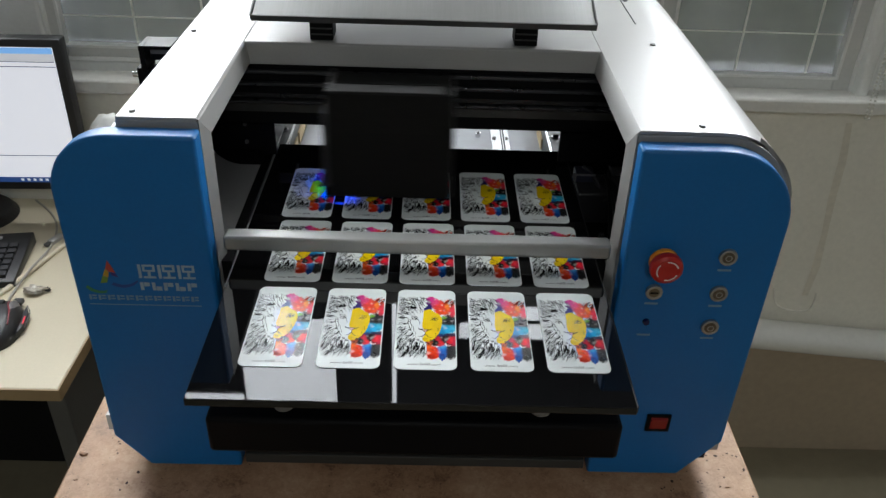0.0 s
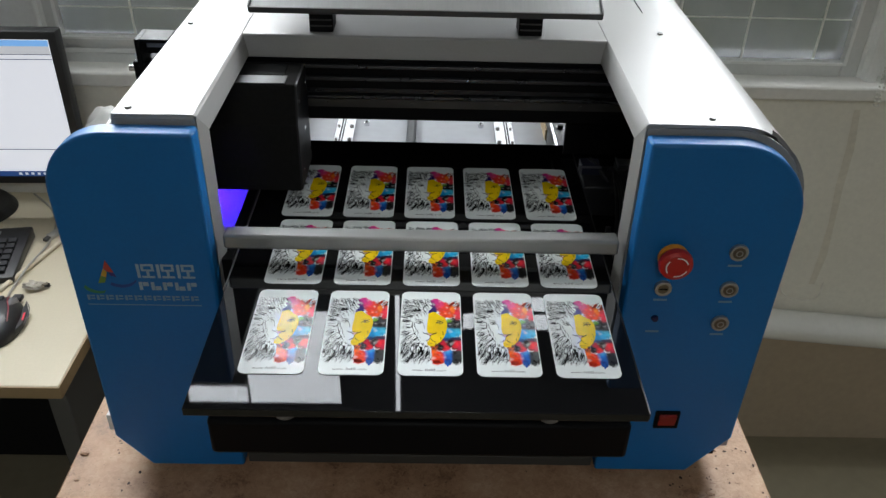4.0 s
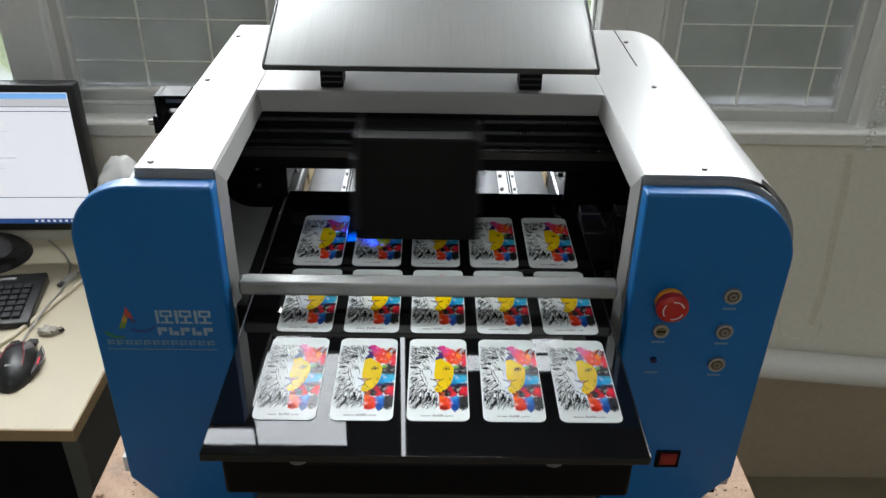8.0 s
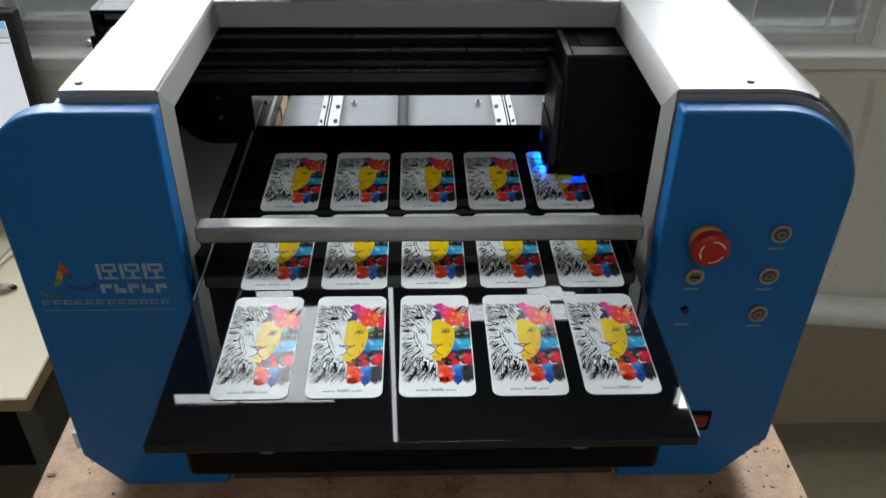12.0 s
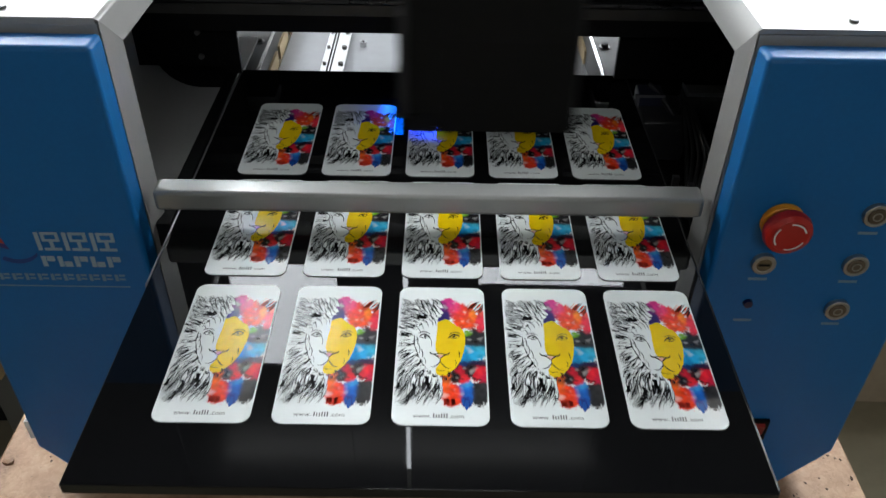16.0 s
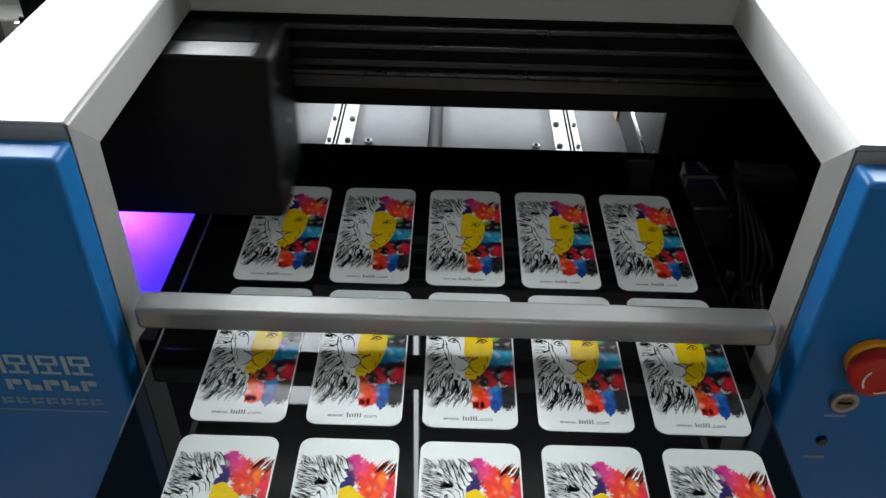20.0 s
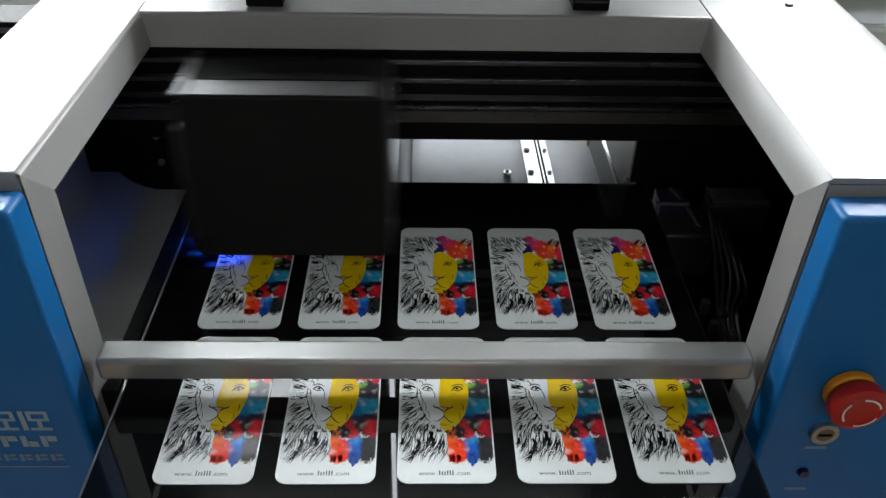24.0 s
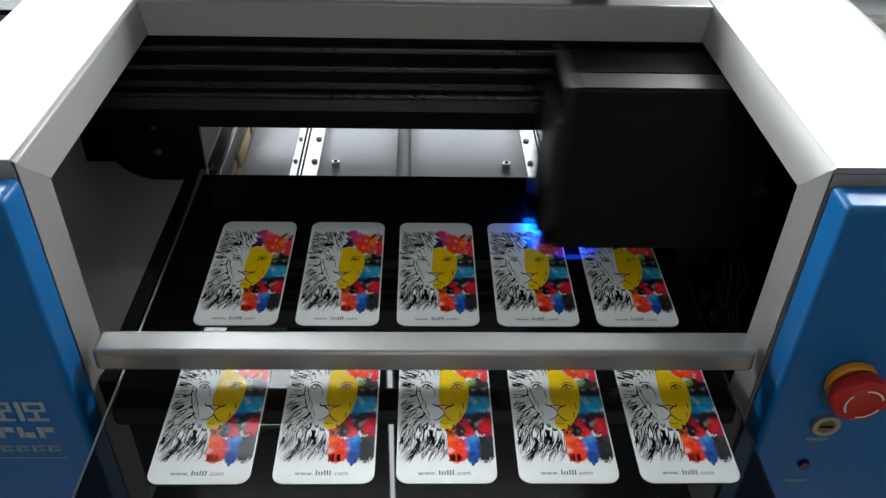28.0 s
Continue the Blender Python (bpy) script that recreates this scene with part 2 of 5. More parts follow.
# ---------------------------------------------------------------- mesh helpers
BASE = {}


def thing(name, label, category, base=(0, 0, 0), group="", kind=""):
    ob = new(name)
    ob.location = (base[0], base[1], base[2] + H)
    ob.empty_display_size = 0.02
    BASE[ob] = Vector(base)
    return tagged(ob, label, category, group, kind)


def root_base(ob):
    while ob.parent:
        ob = ob.parent
    return BASE[ob]


def finish(bm, bevel=0.0, seg=2, angle=30):
    bmesh.ops.recalc_face_normals(bm, faces=bm.faces)
    if bevel:
        es = [e for e in bm.edges if len(e.link_faces) == 2 and e.calc_face_angle(0) > radians(angle)]
        if es:
            made = bmesh.ops.bevel(bm, geom=es, offset=bevel, segments=seg, profile=0.5, affect="EDGES", clamp_overlap=True)
            for f in made["faces"]:
                f.smooth = True
    return bm


def part(name, bm, material, parent, label="", bevel=0.0, smooth=False, seg=2, kind=""):
    finish(bm, bevel, seg)
    me = bpy.data.meshes.new(name)
    b = root_base(parent)
    bmesh.ops.translate(bm, vec=-b, verts=bm.verts)
    bm.to_mesh(me)
    bm.free()
    for m in material if isinstance(material, (list, tuple)) else [material]:
        me.materials.append(m)
    if smooth:
        for p in me.polygons:
            p.use_smooth = True
        me.set_sharp_from_angle(angle=radians(35))
    ob = new(name, me)
    ob.parent = parent
    if label:
        ob["label"] = label
    if kind:
        ob["kind"] = kind
    return ob


def structure(name, bm, material, label, category="", bevel=0.0):
    finish(bm, bevel)
    me = bpy.data.meshes.new(name)
    bmesh.ops.translate(bm, vec=(0, 0, H), verts=bm.verts)
    bm.to_mesh(me)
    bm.free()
    me.materials.append(material)
    ob = new(name, me)
    BASE[ob] = Vector((0, 0, -H))
    return tagged(ob, label, category, kind="structure")


def box(x0, x1, y0, y1, z0, z1, bm=None):
    bm = bm or bmesh.new()
    m = Matrix.Translation(((x0 + x1) / 2, (y0 + y1) / 2, (z0 + z1) / 2)) @ Matrix.Diagonal((x1 - x0, y1 - y0, z1 - z0, 1))
    bmesh.ops.create_cube(bm, size=1, matrix=m)
    return bm


def prism(pts, axis, a, b, bm=None):
    """A polygon, given in the two other axes in order, drawn out along axis from a to b."""
    bm = bm or bmesh.new()

    def at(p, v):
        return {"x": (v, p[0], p[1]), "y": (p[0], v, p[1]), "z": (p[0], p[1], v)}[axis]
    lo = [bm.verts.new(at(p, a)) for p in pts]
    hi = [bm.verts.new(at(p, b)) for p in pts]
    bm.faces.new(lo[::-1])
    bm.faces.new(hi)
    for i in range(len(pts)):
        j = (i + 1) % len(pts)
        bm.faces.new((lo[i], lo[j], hi[j], hi[i]))
    return bm


def cyl(c, axis, r, h, seg=24, r2=None, bm=None):
    bm = bm or bmesh.new()
    turn = {"x": Matrix.Rotation(radians(90), 4, "Y"), "y": Matrix.Rotation(radians(90), 4, "X"), "z": Matrix.Identity(4)}[axis]
    bmesh.ops.create_cone(bm, cap_ends=True, segments=seg, radius1=r, radius2=r if r2 is None else r2, depth=h, matrix=Matrix.Translation(c) @ turn)
    return bm


def ring(c, r0, r1, y0, y1, seg=28, bm=None):
    """A ring round the y axis, from y0 to y1."""
    bm = bm or bmesh.new()
    loops = []
    for r, y in ((r0, y0), (r1, y0), (r1, y1), (r0, y1)):
        loops.append([bm.verts.new((c[0] + r * math.cos(2 * math.pi * i / seg), y, c[2] + r * math.sin(2 * math.pi * i / seg))) for i in range(seg)])
    for k in range(4):
        a, b = loops[k], loops[(k + 1) % 4]
        for i in range(seg):
            bm.faces.new((a[i], a[(i + 1) % seg], b[(i + 1) % seg], b[i]))
    return bm


def tube(points, r, seg=8, bm=None, steps=6):
    """A round cable along a smooth line through the points."""
    bm = bm or bmesh.new()
    P = [Vector(p) for p in points]
    line = []
    for i in range(len(P) - 1):
        a, b, c, d = P[max(0, i - 1)], P[i], P[i + 1], P[min(len(P) - 1, i + 2)]
        for k in range(steps):
            t = k / steps
            line.append(0.5 * ((2 * b) + (c - a) * t + (2 * a - 5 * b + 4 * c - d) * t * t + (3 * b - a - 3 * c + d) * t ** 3))
    line.append(P[-1])
    rings = []
    for i, p in enumerate(line):
        d = (line[min(i + 1, len(line) - 1)] - line[max(i - 1, 0)]).normalized()
        u = d.orthogonal().normalized() if i == 0 else (u - d * u.dot(d)).normalized()
        v = d.cross(u)
        rings.append([bm.verts.new(p + r * (u * math.cos(2 * math.pi * k / seg) + v * math.sin(2 * math.pi * k / seg))) for k in range(seg)])
    for a, b in zip(rings, rings[1:]):
        for k in range(seg):
            bm.faces.new((a[k], a[(k + 1) % seg], b[(k + 1) % seg], b[k]))
    bm.faces.new(rings[0][::-1])
    bm.faces.new(rings[-1])
    return bm


def arc(cx, cz, r, a0, a1, n=8):
    return [(cx + r * math.cos(radians(a0 + (a1 - a0) * i / n)), cz + r * math.sin(radians(a0 + (a1 - a0) * i / n))) for i in range(n + 1)]

# ---------------------------------------------------------------- the room
FL = -H
WY = 0.76          # inner face of the window wall
CEIL = 1.85


def room():
    structure("floor", box(-3.2, 3.2, -6.0, WY + 0.2, FL - 0.1, FL), FLOORM, "worn beige vinyl floor", "floor")
    # window wall: below the sill, between and beside the openings, above
    sill_z = -0.140
    top_z = 1.845
    w = box(-3.2, 3.2, WY, WY + 0.2, FL, sill_z)
    box(-3.2, -1.30, WY, WY + 0.2, sill_z, top_z, w)
    box(1.42, 3.2, WY, WY + 0.2, sill_z, top_z, w)
    box(-3.2, 3.2, WY, WY + 0.2, top_z, CEIL, w)
    structure("wall_north", w, WALL, "cream painted wall under a wide window", "wall")
    # brown-grey band on the lower wall, its top edge sloping along the pipe
    structure("wall_lower_band", prism([(0.40, -0.775), (3.19, -1.0286), (3.19, FL), (0.40, FL)], "y", WY - 0.004, WY), mat("brown-grey wall paint", (0.42, 0.34, 0.25), 0.6, 0, 0.10, 50, 0.02, 1.5), "brown-grey lower part of the wall", "wall")
    structure("wall_west", box(-3.4, -3.2, -6.2, WY + 0.2, FL, CEIL), WALL_FAR, "unseen beige wall, darkened to cut bounced light", "wall")
    structure("wall_east", box(3.2, 3.4, -6.2, WY + 0.2, FL, CEIL), WALL_FAR, "unseen beige wall, darkened to cut bounced light", "wall")
    structure("wall_south", box(-3.2, 3.2, -6.2, -6.0, FL, CEIL), WALL_FAR, "unseen beige wall, darkened to cut bounced light", "wall")
    # unseen ceiling, darkened so that its reflection in the tray stays black
    structure("ceiling", box(-3.4, 3.4, -6.2, WY + 0.2, CEIL, CEIL + 0.1), mat("ceiling paint", (0.13, 0.13, 0.125), 0.8, 0, 0.04, 60, 0.03, 2), "unseen ceiling, darkened for the tray's reflection", "ceiling")
    structure("window_sill", box(-1.45, 1.55, WY - 0.035, WY + 0.2, sill_z - 0.028, sill_z + 0.006), SILLM, "cream painted window sill", "sill", 0.006)


def sash(name, x0, x1, z0, z1, y, cols, rows, label, fr=0.036, film=FILM, depth=0.04, frame_mat=WFRAME):
    """A window sash: four frame bars, one pane, and glazing strips on it."""
    ob = thing(name, label, "window", (x0, y, z0), kind="structure")
    for a in ((x0, x0 + fr, z0, z1), (x1 - fr, x1, z0, z1), (x0 + fr, x1 - fr, z0, z0 + fr), (x0 + fr, x1 - fr, z1 - fr, z1)):
        part("window_frame", box(a[0], a[1], y, y + depth, a[2], a[3]), frame_mat, ob, bevel=0.0 if fr < 0.005 else 0.004)
    if fr > 0.03:
        i, o = fr - 0.007, 0.009
        for a in ((x0 + i, x0 + fr, z0 + i, z1 - i), (x1 - fr, x1 - i, z0 + i, z1 - i), (x0 + fr, x1 - fr, z0 + i, z0 + fr), (x0, x0 + o, z0, z1), (x1 - o, x1, z0, z1), (x0 + o, x1 - o, z0, z0 + o)):
            part("bead", box(a[0], a[1], y - 0.006, y - 0.001, a[2], a[3]), WFRAME, ob, "white painted bead", bevel=0.0015)
    p = part("pane", box(x0 + fr, x1 - fr, y + depth * 0.4, y + depth * 0.5, z0 + fr, z1 - fr), film, ob)
    for x in cols:
        part("glazing_strip", box(x - 0.0022, x + 0.0022, y + 0.013, y + 0.0165, z0 + fr, z1 - fr), LEAD, ob)
    for z in rows:
        part("glazing_strip", box(x0 + fr, x1 - fr, y + 0.0135, y + 0.0165, z - 0.0015, z + 0.0015), LEAD, ob)
    if film is CLEAR:
        p.visible_shadow = False
    return ob


def windows():
    y = WY + 0.03
    sash("window_1", -0.845, -0.335, -0.112, 0.44, y, [-0.655, -0.504, -0.353 - 0.02], [-0.017 + 0.0945 * k for k in range(5)], "grey sash with white beads, grey film and pale glazing strips", 0.036, FILM, 0.04, FRAME_GREY)
    sash("window_2", 0.486, 0.958, -0.146, 0.44, y, [0.688, 0.850], [-0.010 + 0.0945 * k for k in range(5)], "grey sash with white beads, grey film and pale glazing strips", 0.045, FILM, 0.04, FRAME_GREY)
    sash("window_3", 0.985, 1.42, -0.146, 0.72, y + 0.01, [], [], "white-framed sash with dark grey film", 0.045)
    sash("window_4", -1.30, -0.945, -0.112, 0.72, y, [], [], "white-framed clear window pane", 0.010, CLEAR)
    sash("window_5", -0.335, 0.285, -0.112, 0.46, y + 0.03, [], [], "white-framed pane with grey film", 0.012)
    sash("window_6", -0.335, 0.345, 0.46, 0.72, y + 0.03, [], [], "white-framed upper pane with grey film", 0.012)
    sash("window_16", -0.845, -0.335, 0.44, 0.72, y, [], [], "white-framed clear window pane", 0.012, CLEAR)
    sash("window_17", 0.505, 0.955, 0.44, 0.72, y, [], [], "white-framed clear window pane", 0.012, CLEAR)
    sash("window_40", 0.285, 0.345, -0.112, 0.46, y + 0.03, [], [], "narrow clear window pane", 0.006, CLEAR)
    # posts between the sashes
    for n, (p, q, f) in enumerate(((-0.945, -0.845, 0.0), (0.345, 0.402, -0.01), (0.402, 0.486, 0.012), (0.958, 0.985, -0.012))):
        structure("window_post_%d" % (n + 1), box(p, q, y - 0.02 + f, y + 0.08, -0.144, 0.77), WFRAME, "white painted window post", "post", 0.005)
    structure("window_rail", box(-1.30, 0.402, y - 0.006, y + 0.07, -0.144, -0.112), FRAME_GREY, "grey painted bottom rail of the window", "window rail", 0.004)
    structure("window_transom", box(-1.30, 1.42, y - 0.012, y + 0.07, 0.72, 0.765), WFRAME, "white painted window transom", "transom", 0.005)
    # unseen upper lights: some clear, most dark, laid out for the tray's reflections
    up = [(-1.30, -0.75, 0.765, 1.215, CLEAR), (-1.30, -0.75, 1.215, 1.84, PANE_DARK), (-0.75, -0.52, 0.765, 1.11, PANE_DARK), (-0.75, -0.70, 1.11, 1.185, PANE_DARK), (-0.70, -0.52, 1.11, 1.185, CLEAR),
          (-0.52, -0.43, 0.765, 0.83, PANE_DARK), (-0.43, -0.33, 0.765, 0.83, CLEAR), (-0.33, -0.25, 0.765, 0.83, PANE_DARK), (-0.52, -0.25, 0.83, 1.185, CLEAR), (-0.75, -0.25, 1.185, 1.84, PANE_DARK),
          (-0.25, -0.092, 0.765, 1.84, PANE_DARK), (-0.080, 0.09, 0.765, 1.84, PANE_DARK), (0.09, 0.26, 0.765, 0.83, PANE_DARK), (0.26, 0.39, 0.765, 0.83, CLEAR), (0.39, 0.45, 0.765, 0.83, PANE_DARK),
          (0.09, 0.45, 0.83, 0.895, CLEAR), (0.09, 0.45, 0.895, 1.84, PANE_DARK), (0.45, 0.71, 0.765, 1.84, PANE_DARK), (0.71, 1.42, 0.765, 1.215, CLEAR), (0.71, 1.42, 1.215, 1.84, PANE_DARK)]
    for n, (p, q, r, s, f) in enumerate(up):
        sash("window_%d" % (n + 18), p, q, r, s, y + 0.004, [], [], "unseen upper window light, set to shape the tray's reflections", 0.003, f, 0.008, PANE_DARK)
    # outside
    return structure("backdrop", box(-14, 14, 6.0, 6.05, FL - 1, 16), distance_mat(), "blurred greenery and pale sky outside", "backdrop")


def distance_mat():
    m = bpy.data.materials.new("outdoor distance")
    m.use_nodes = True
    nt = m.node_tree
    b = nt.nodes["Principled BSDF"]
    b.inputs["Roughness"].default_value = 1
    tc = nt.nodes.new("ShaderNodeTexCoord")
    n = nt.nodes.new("ShaderNodeTexNoise")
    n.inputs["Scale"].default_value, n.inputs["Detail"].default_value = 2.6, 5
    nt.links.new(tc.outputs["Object"], n.inputs["Vector"])
    r = nt.nodes.new("ShaderNodeValToRGB")
    e = r.color_ramp.elements
    e.new(0.5)
    for k, (p, c) in enumerate(((0.38, (0.16, 0.22, 0.10)), (0.52, (0.45, 0.52, 0.36)), (0.66, (0.85, 0.92, 0.90)))):
        e[k].position, e[k].color = p, (*c, 1)
    nt.links.new(n.outputs[0], r.inputs[0])
    sep = nt.nodes.new("ShaderNodeSeparateXYZ")
    nt.links.new(tc.outputs["Object"], sep.inputs[0])
    g = nt.nodes.new("ShaderNodeMapRange")
    g.inputs["From Min"].default_value, g.inputs["From Max"].default_value = 1.5, 3.0
    nt.links.new(sep.outputs[2], g.inputs[0])
    mx = nt.nodes.new("ShaderNodeMix")
    mx.data_type = "RGBA"
    mx.inputs["B"].default_value = (0.9, 0.95, 1.0, 1)
    nt.links.new(g.outputs[0], mx.inputs["Factor"])
    nt.links.new(r.outputs[0], mx.inputs["A"])
    nt.links.new(mx.outputs["Result"], b.inputs["Base Color"])
    nt.links.new(mx.outputs["Result"], b.inputs["Emission Color"])
    lift = nt.nodes.new("ShaderNodeMapRange")
    lift.inputs["From Min"].default_value, lift.inputs["From Max"].default_value = 2.6, 4.5
    lift.inputs["To Min"].default_value, lift.inputs["To Max"].default_value = 0.9, 11.0
    nt.links.new(sep.outputs[2], lift.inputs[0])
    nt.links.new(lift.outputs[0], b.inputs["Emission Strength"])
    return m


def wall_fittings():
    p = thing("wall_pipe", "white painted pipe running along the wall", "pipe", (0.9, WY, -0.8))
    a, b = Vector((0.55, WY - 0.046, -0.755)), Vector((2.2, WY - 0.046, -0.905))
    part("pipe", tube([a, a.lerp(b, 0.5), b], 0.041, 20), mat("pipe paint", (0.80, 0.80, 0.77), 0.16, 0, 0.05, 80, 0.02, 5), p, smooth=True)
    for k in (0.42, 0.86):
        c = a.lerp(b, k)
        part("pipe_clip", cyl(c, "x", 0.0452, 0.018, 24), WFRAME, p, bevel=0.002)
    c = thing("blind_chain", "white beaded blind chain hanging by the window", "blind chain", (0.97, WY - 0.03, -0.17))
    bm = bmesh.new()
    for s in (0, 1):
        for k in range(80):
            z = -0.168 + 0.0085 * k
            bmesh.ops.create_icosphere(bm, subdivisions=1, radius=0.0032, matrix=Matrix.Translation((0.970 - 0.010 * (z + 0.168) + 0.008 * s, WY - 0.045 - 0.004 * s, z)))
    part("beads", bm, mat("chain beads", (0.75, 0.74, 0.68), 0.4), c, smooth=True)
    part("cord", tube([(0.971, WY - 0.045, -0.17), (0.975, WY - 0.045, -0.173), (0.979, WY - 0.047, -0.168)], 0.0014, 6), mat("chain beads", (0.7, 0.7, 0.6)), c)
    w = thing("wall_cable", "thin white cable looped against the wall", "cable", (0.93, WY - 0.01, -0.7))
    part("cable", tube([(0.905, WY - 0.004, -0.665), (0.912, WY - 0.010, -0.700), (0.931, WY - 0.010, -0.7225), (0.971, WY - 0.010, -0.734), (1.005, WY - 0.010, -0.732), (1.017, WY - 0.010, -0.715), (1.019, WY - 0.006, -0.680)], 0.0024, 8), mat("white cable", (0.85, 0.82, 0.74), 0.5), w, smooth=True)
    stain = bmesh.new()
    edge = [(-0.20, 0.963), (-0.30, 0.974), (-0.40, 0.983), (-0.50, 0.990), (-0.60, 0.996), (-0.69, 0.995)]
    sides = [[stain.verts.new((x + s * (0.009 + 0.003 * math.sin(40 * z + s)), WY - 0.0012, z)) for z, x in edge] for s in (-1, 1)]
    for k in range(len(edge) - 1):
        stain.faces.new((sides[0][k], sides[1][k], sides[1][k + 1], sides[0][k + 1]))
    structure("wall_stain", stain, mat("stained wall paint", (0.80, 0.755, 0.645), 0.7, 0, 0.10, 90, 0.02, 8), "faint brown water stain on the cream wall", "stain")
    # unseen fluorescent fittings, added on the ceiling for the two ceiling lamps
    for x, y in ((-0.1, 0.60), (0.1, -2.8)):
        l = thing("ceiling_light", "unseen long white fluorescent ceiling fitting", "ceiling light", (x, y, CEIL), group="ceiling lights")
        part("housing", box(x - 0.62, x + 0.62, y - 0.05, y + 0.05, CEIL - 0.05, CEIL), WFRAME, l, bevel=0.004)
        part("tube", cyl((x, y, CEIL - 0.068), "x", 0.014, 1.18, 16), mat("lit tube", (0.9, 0.9, 0.9), 0.4, glow=(1, 0.97, 0.92, 6.0)), l, smooth=True)


# ---------------------------------------------------------------- the work table and the desk
TT = -0.345


def work_table():
    t = thing("work_table", "worn brown chipboard work table with pitted top", "table", (0, 0, FL))
    rnd = random.Random(4)
    part("tabletop", box(-0.495, 0.470, -0.56, 0.58, TT - 0.030, TT), WOOD, t, bevel=0.003)
    for x in (-0.45, 0.425):
        for y in (-0.50, 0.52):
            part("leg", box(x - 0.025, x + 0.025, y - 0.025, y + 0.025, FL, TT - 0.030), LEGM, t, bevel=0.002)
    for k in range(95):
        if k < 65:
            x, y = rnd.uniform(0.33, 0.465), rnd.uniform(-0.36, -0.12)
        else:
            x, y = rnd.uniform(-0.49, -0.34), rnd.uniform(-0.5, -0.1)
        r, lean = rnd.choice((0.0009, 0.0012, 0.0016, 0.0024)), rnd.uniform(0, 3.14)
        bm = bmesh.new()
        rim = [(r * rnd.uniform(0.9, 1.5) * math.cos(a * 0.698), r * rnd.uniform(0.6, 1.0) * math.sin(a * 0.698)) for a in range(9)]
        bm.faces.new([bm.verts.new((x + p * math.cos(lean) - q * math.sin(lean), y + p * math.sin(lean) + q * math.cos(lean), TT + 0.0004)) for p, q in rim])
        part("pit", bm, PIT, t)
    for k in range(16):
        x, y = rnd.choice((rnd.uniform(0.33, 0.46), rnd.uniform(-0.49, -0.36))), rnd.uniform(-0.42, -0.15)
        bm = bmesh.new()
        s = rnd.uniform(0.002, 0.005)
        bmesh.ops.create_icosphere(bm, subdivisions=1, radius=s, matrix=Matrix.Translation((x, y, TT + s * 0.3)) @ Matrix.Diagonal((1.5, 1, 0.4, 1)))
        part("wood_chip", bm, WOOD, t)


DT = -0.45


def desk():
    d = thing("computer_desk", "cream laminate desk with a tan edge", "desk", (-0.9, 0.4, FL))
    x1, y0, y1 = -0.637, 0.088, WY - 0.01
    part("desktop", box(-2.0, x1 - 0.002, y0 + 0.002, y1, DT - 0.026, DT), DESKM, d, bevel=0.002)
    part("edge_band", box(-2.0, x1, y0 - 0.001, y0 + 0.002, DT - 0.026, DT - 0.001), EDGEM, d)
    part("edge_band", box(x1 - 0.002, x1 + 0.001, y0, y1, DT - 0.026, DT - 0.001), EDGEM, d)
    part("leg_panel", box(x1 - 0.045, x1 - 0.010, y0 + 0.03, y1 - 0.02, FL, DT - 0.026), LEGM, d, bevel=0.003)
    # near-black sheet stands in for the shade under the desk
    part("dark_back_sheet", box(-2.0, x1 - 0.06, y1 - 0.10, y1 - 0.08, FL, DT - 0.026), mat("under-desk dark sheet", (0.012, 0.012, 0.012), 0.8, spec=0.05), d)
    part("leg_panel", box(-1.95, -1.91, y0 + 0.03, y1 - 0.02, FL, DT - 0.026), LEGM, d, bevel=0.003)

    # monitor, turned a little towards the room
    mx, my = -1.016, 0.615
    turn = Matrix.Translation((mx, my, 0)) @ Matrix.Rotation(radians(2), 4, "Z") @ Matrix.Rotation(radians(-1), 4, "X")
    m = thing("computer_monitor", "black flat computer monitor with a lit white window", "monitor", (mx, my, DT))
    w, z0, z1 = 0.27, -0.350, -0.010

    def put(bm):
        bmesh.ops.transform(bm, matrix=turn, verts=bm.verts)
        return bm
    body = box(-w, w, 0.0, 0.035, z0, z1)
    part("case", put(finish(body, 0.006)), PLASTIC, m, smooth=True)
    fr = 0.017
    s = part("screen", put(box(-w + fr, w - fr, -0.003, 0.0, z0 + 0.022, z1 - fr)), SCREEN, m)
    part("title_bar", put(box(-w + fr, w - fr, -0.0045, -0.0035, z1 - fr - 0.012, z1 - fr)), SCREEN_BLUE, s)
    part("task_bar", put(box(-w + fr, w - fr, -0.0045, -0.0035, z0 + 0.022, z0 + 0.034)), SCREEN_BAR, s)
    for z in (z1 - fr - 0.030, z1 - fr - 0.040, z0 + 0.085):
        part("window_line", put(box(-w + fr, w - fr, -0.0045, -0.0035, z, z + 0.0016)), SCREEN_LINE, s)
    part("tool_strip", put(box(-w + fr, w - fr, -0.0042, -0.0032, z1 - fr - 0.030, z1 - fr - 0.012)), SCREEN_GREY, s)
    rnd = random.Random(8)
    for k in range(9):
        part("text_bar", put(box(0.02, 0.02 + rnd.uniform(0.02, 0.10), -0.0045, -0.0035, -0.10 - 0.012 * k, -0.0965 - 0.012 * k)), SCREEN_GREY, s)
    for k in range(10):
        part("task_icon", put(box(w - fr - 0.013 * k - 0.010, w - fr - 0.013 * k - 0.004, -0.0055, -0.0047, z0 + 0.026, z0 + 0.031)), SCREEN_GREY, s)
    part("neck", put(box(-0.11, -0.05, 0.036, 0.06, DT + 0.02, z0 + 0.14)), PLASTIC, m, bevel=0.004)
    bm = bmesh.new()
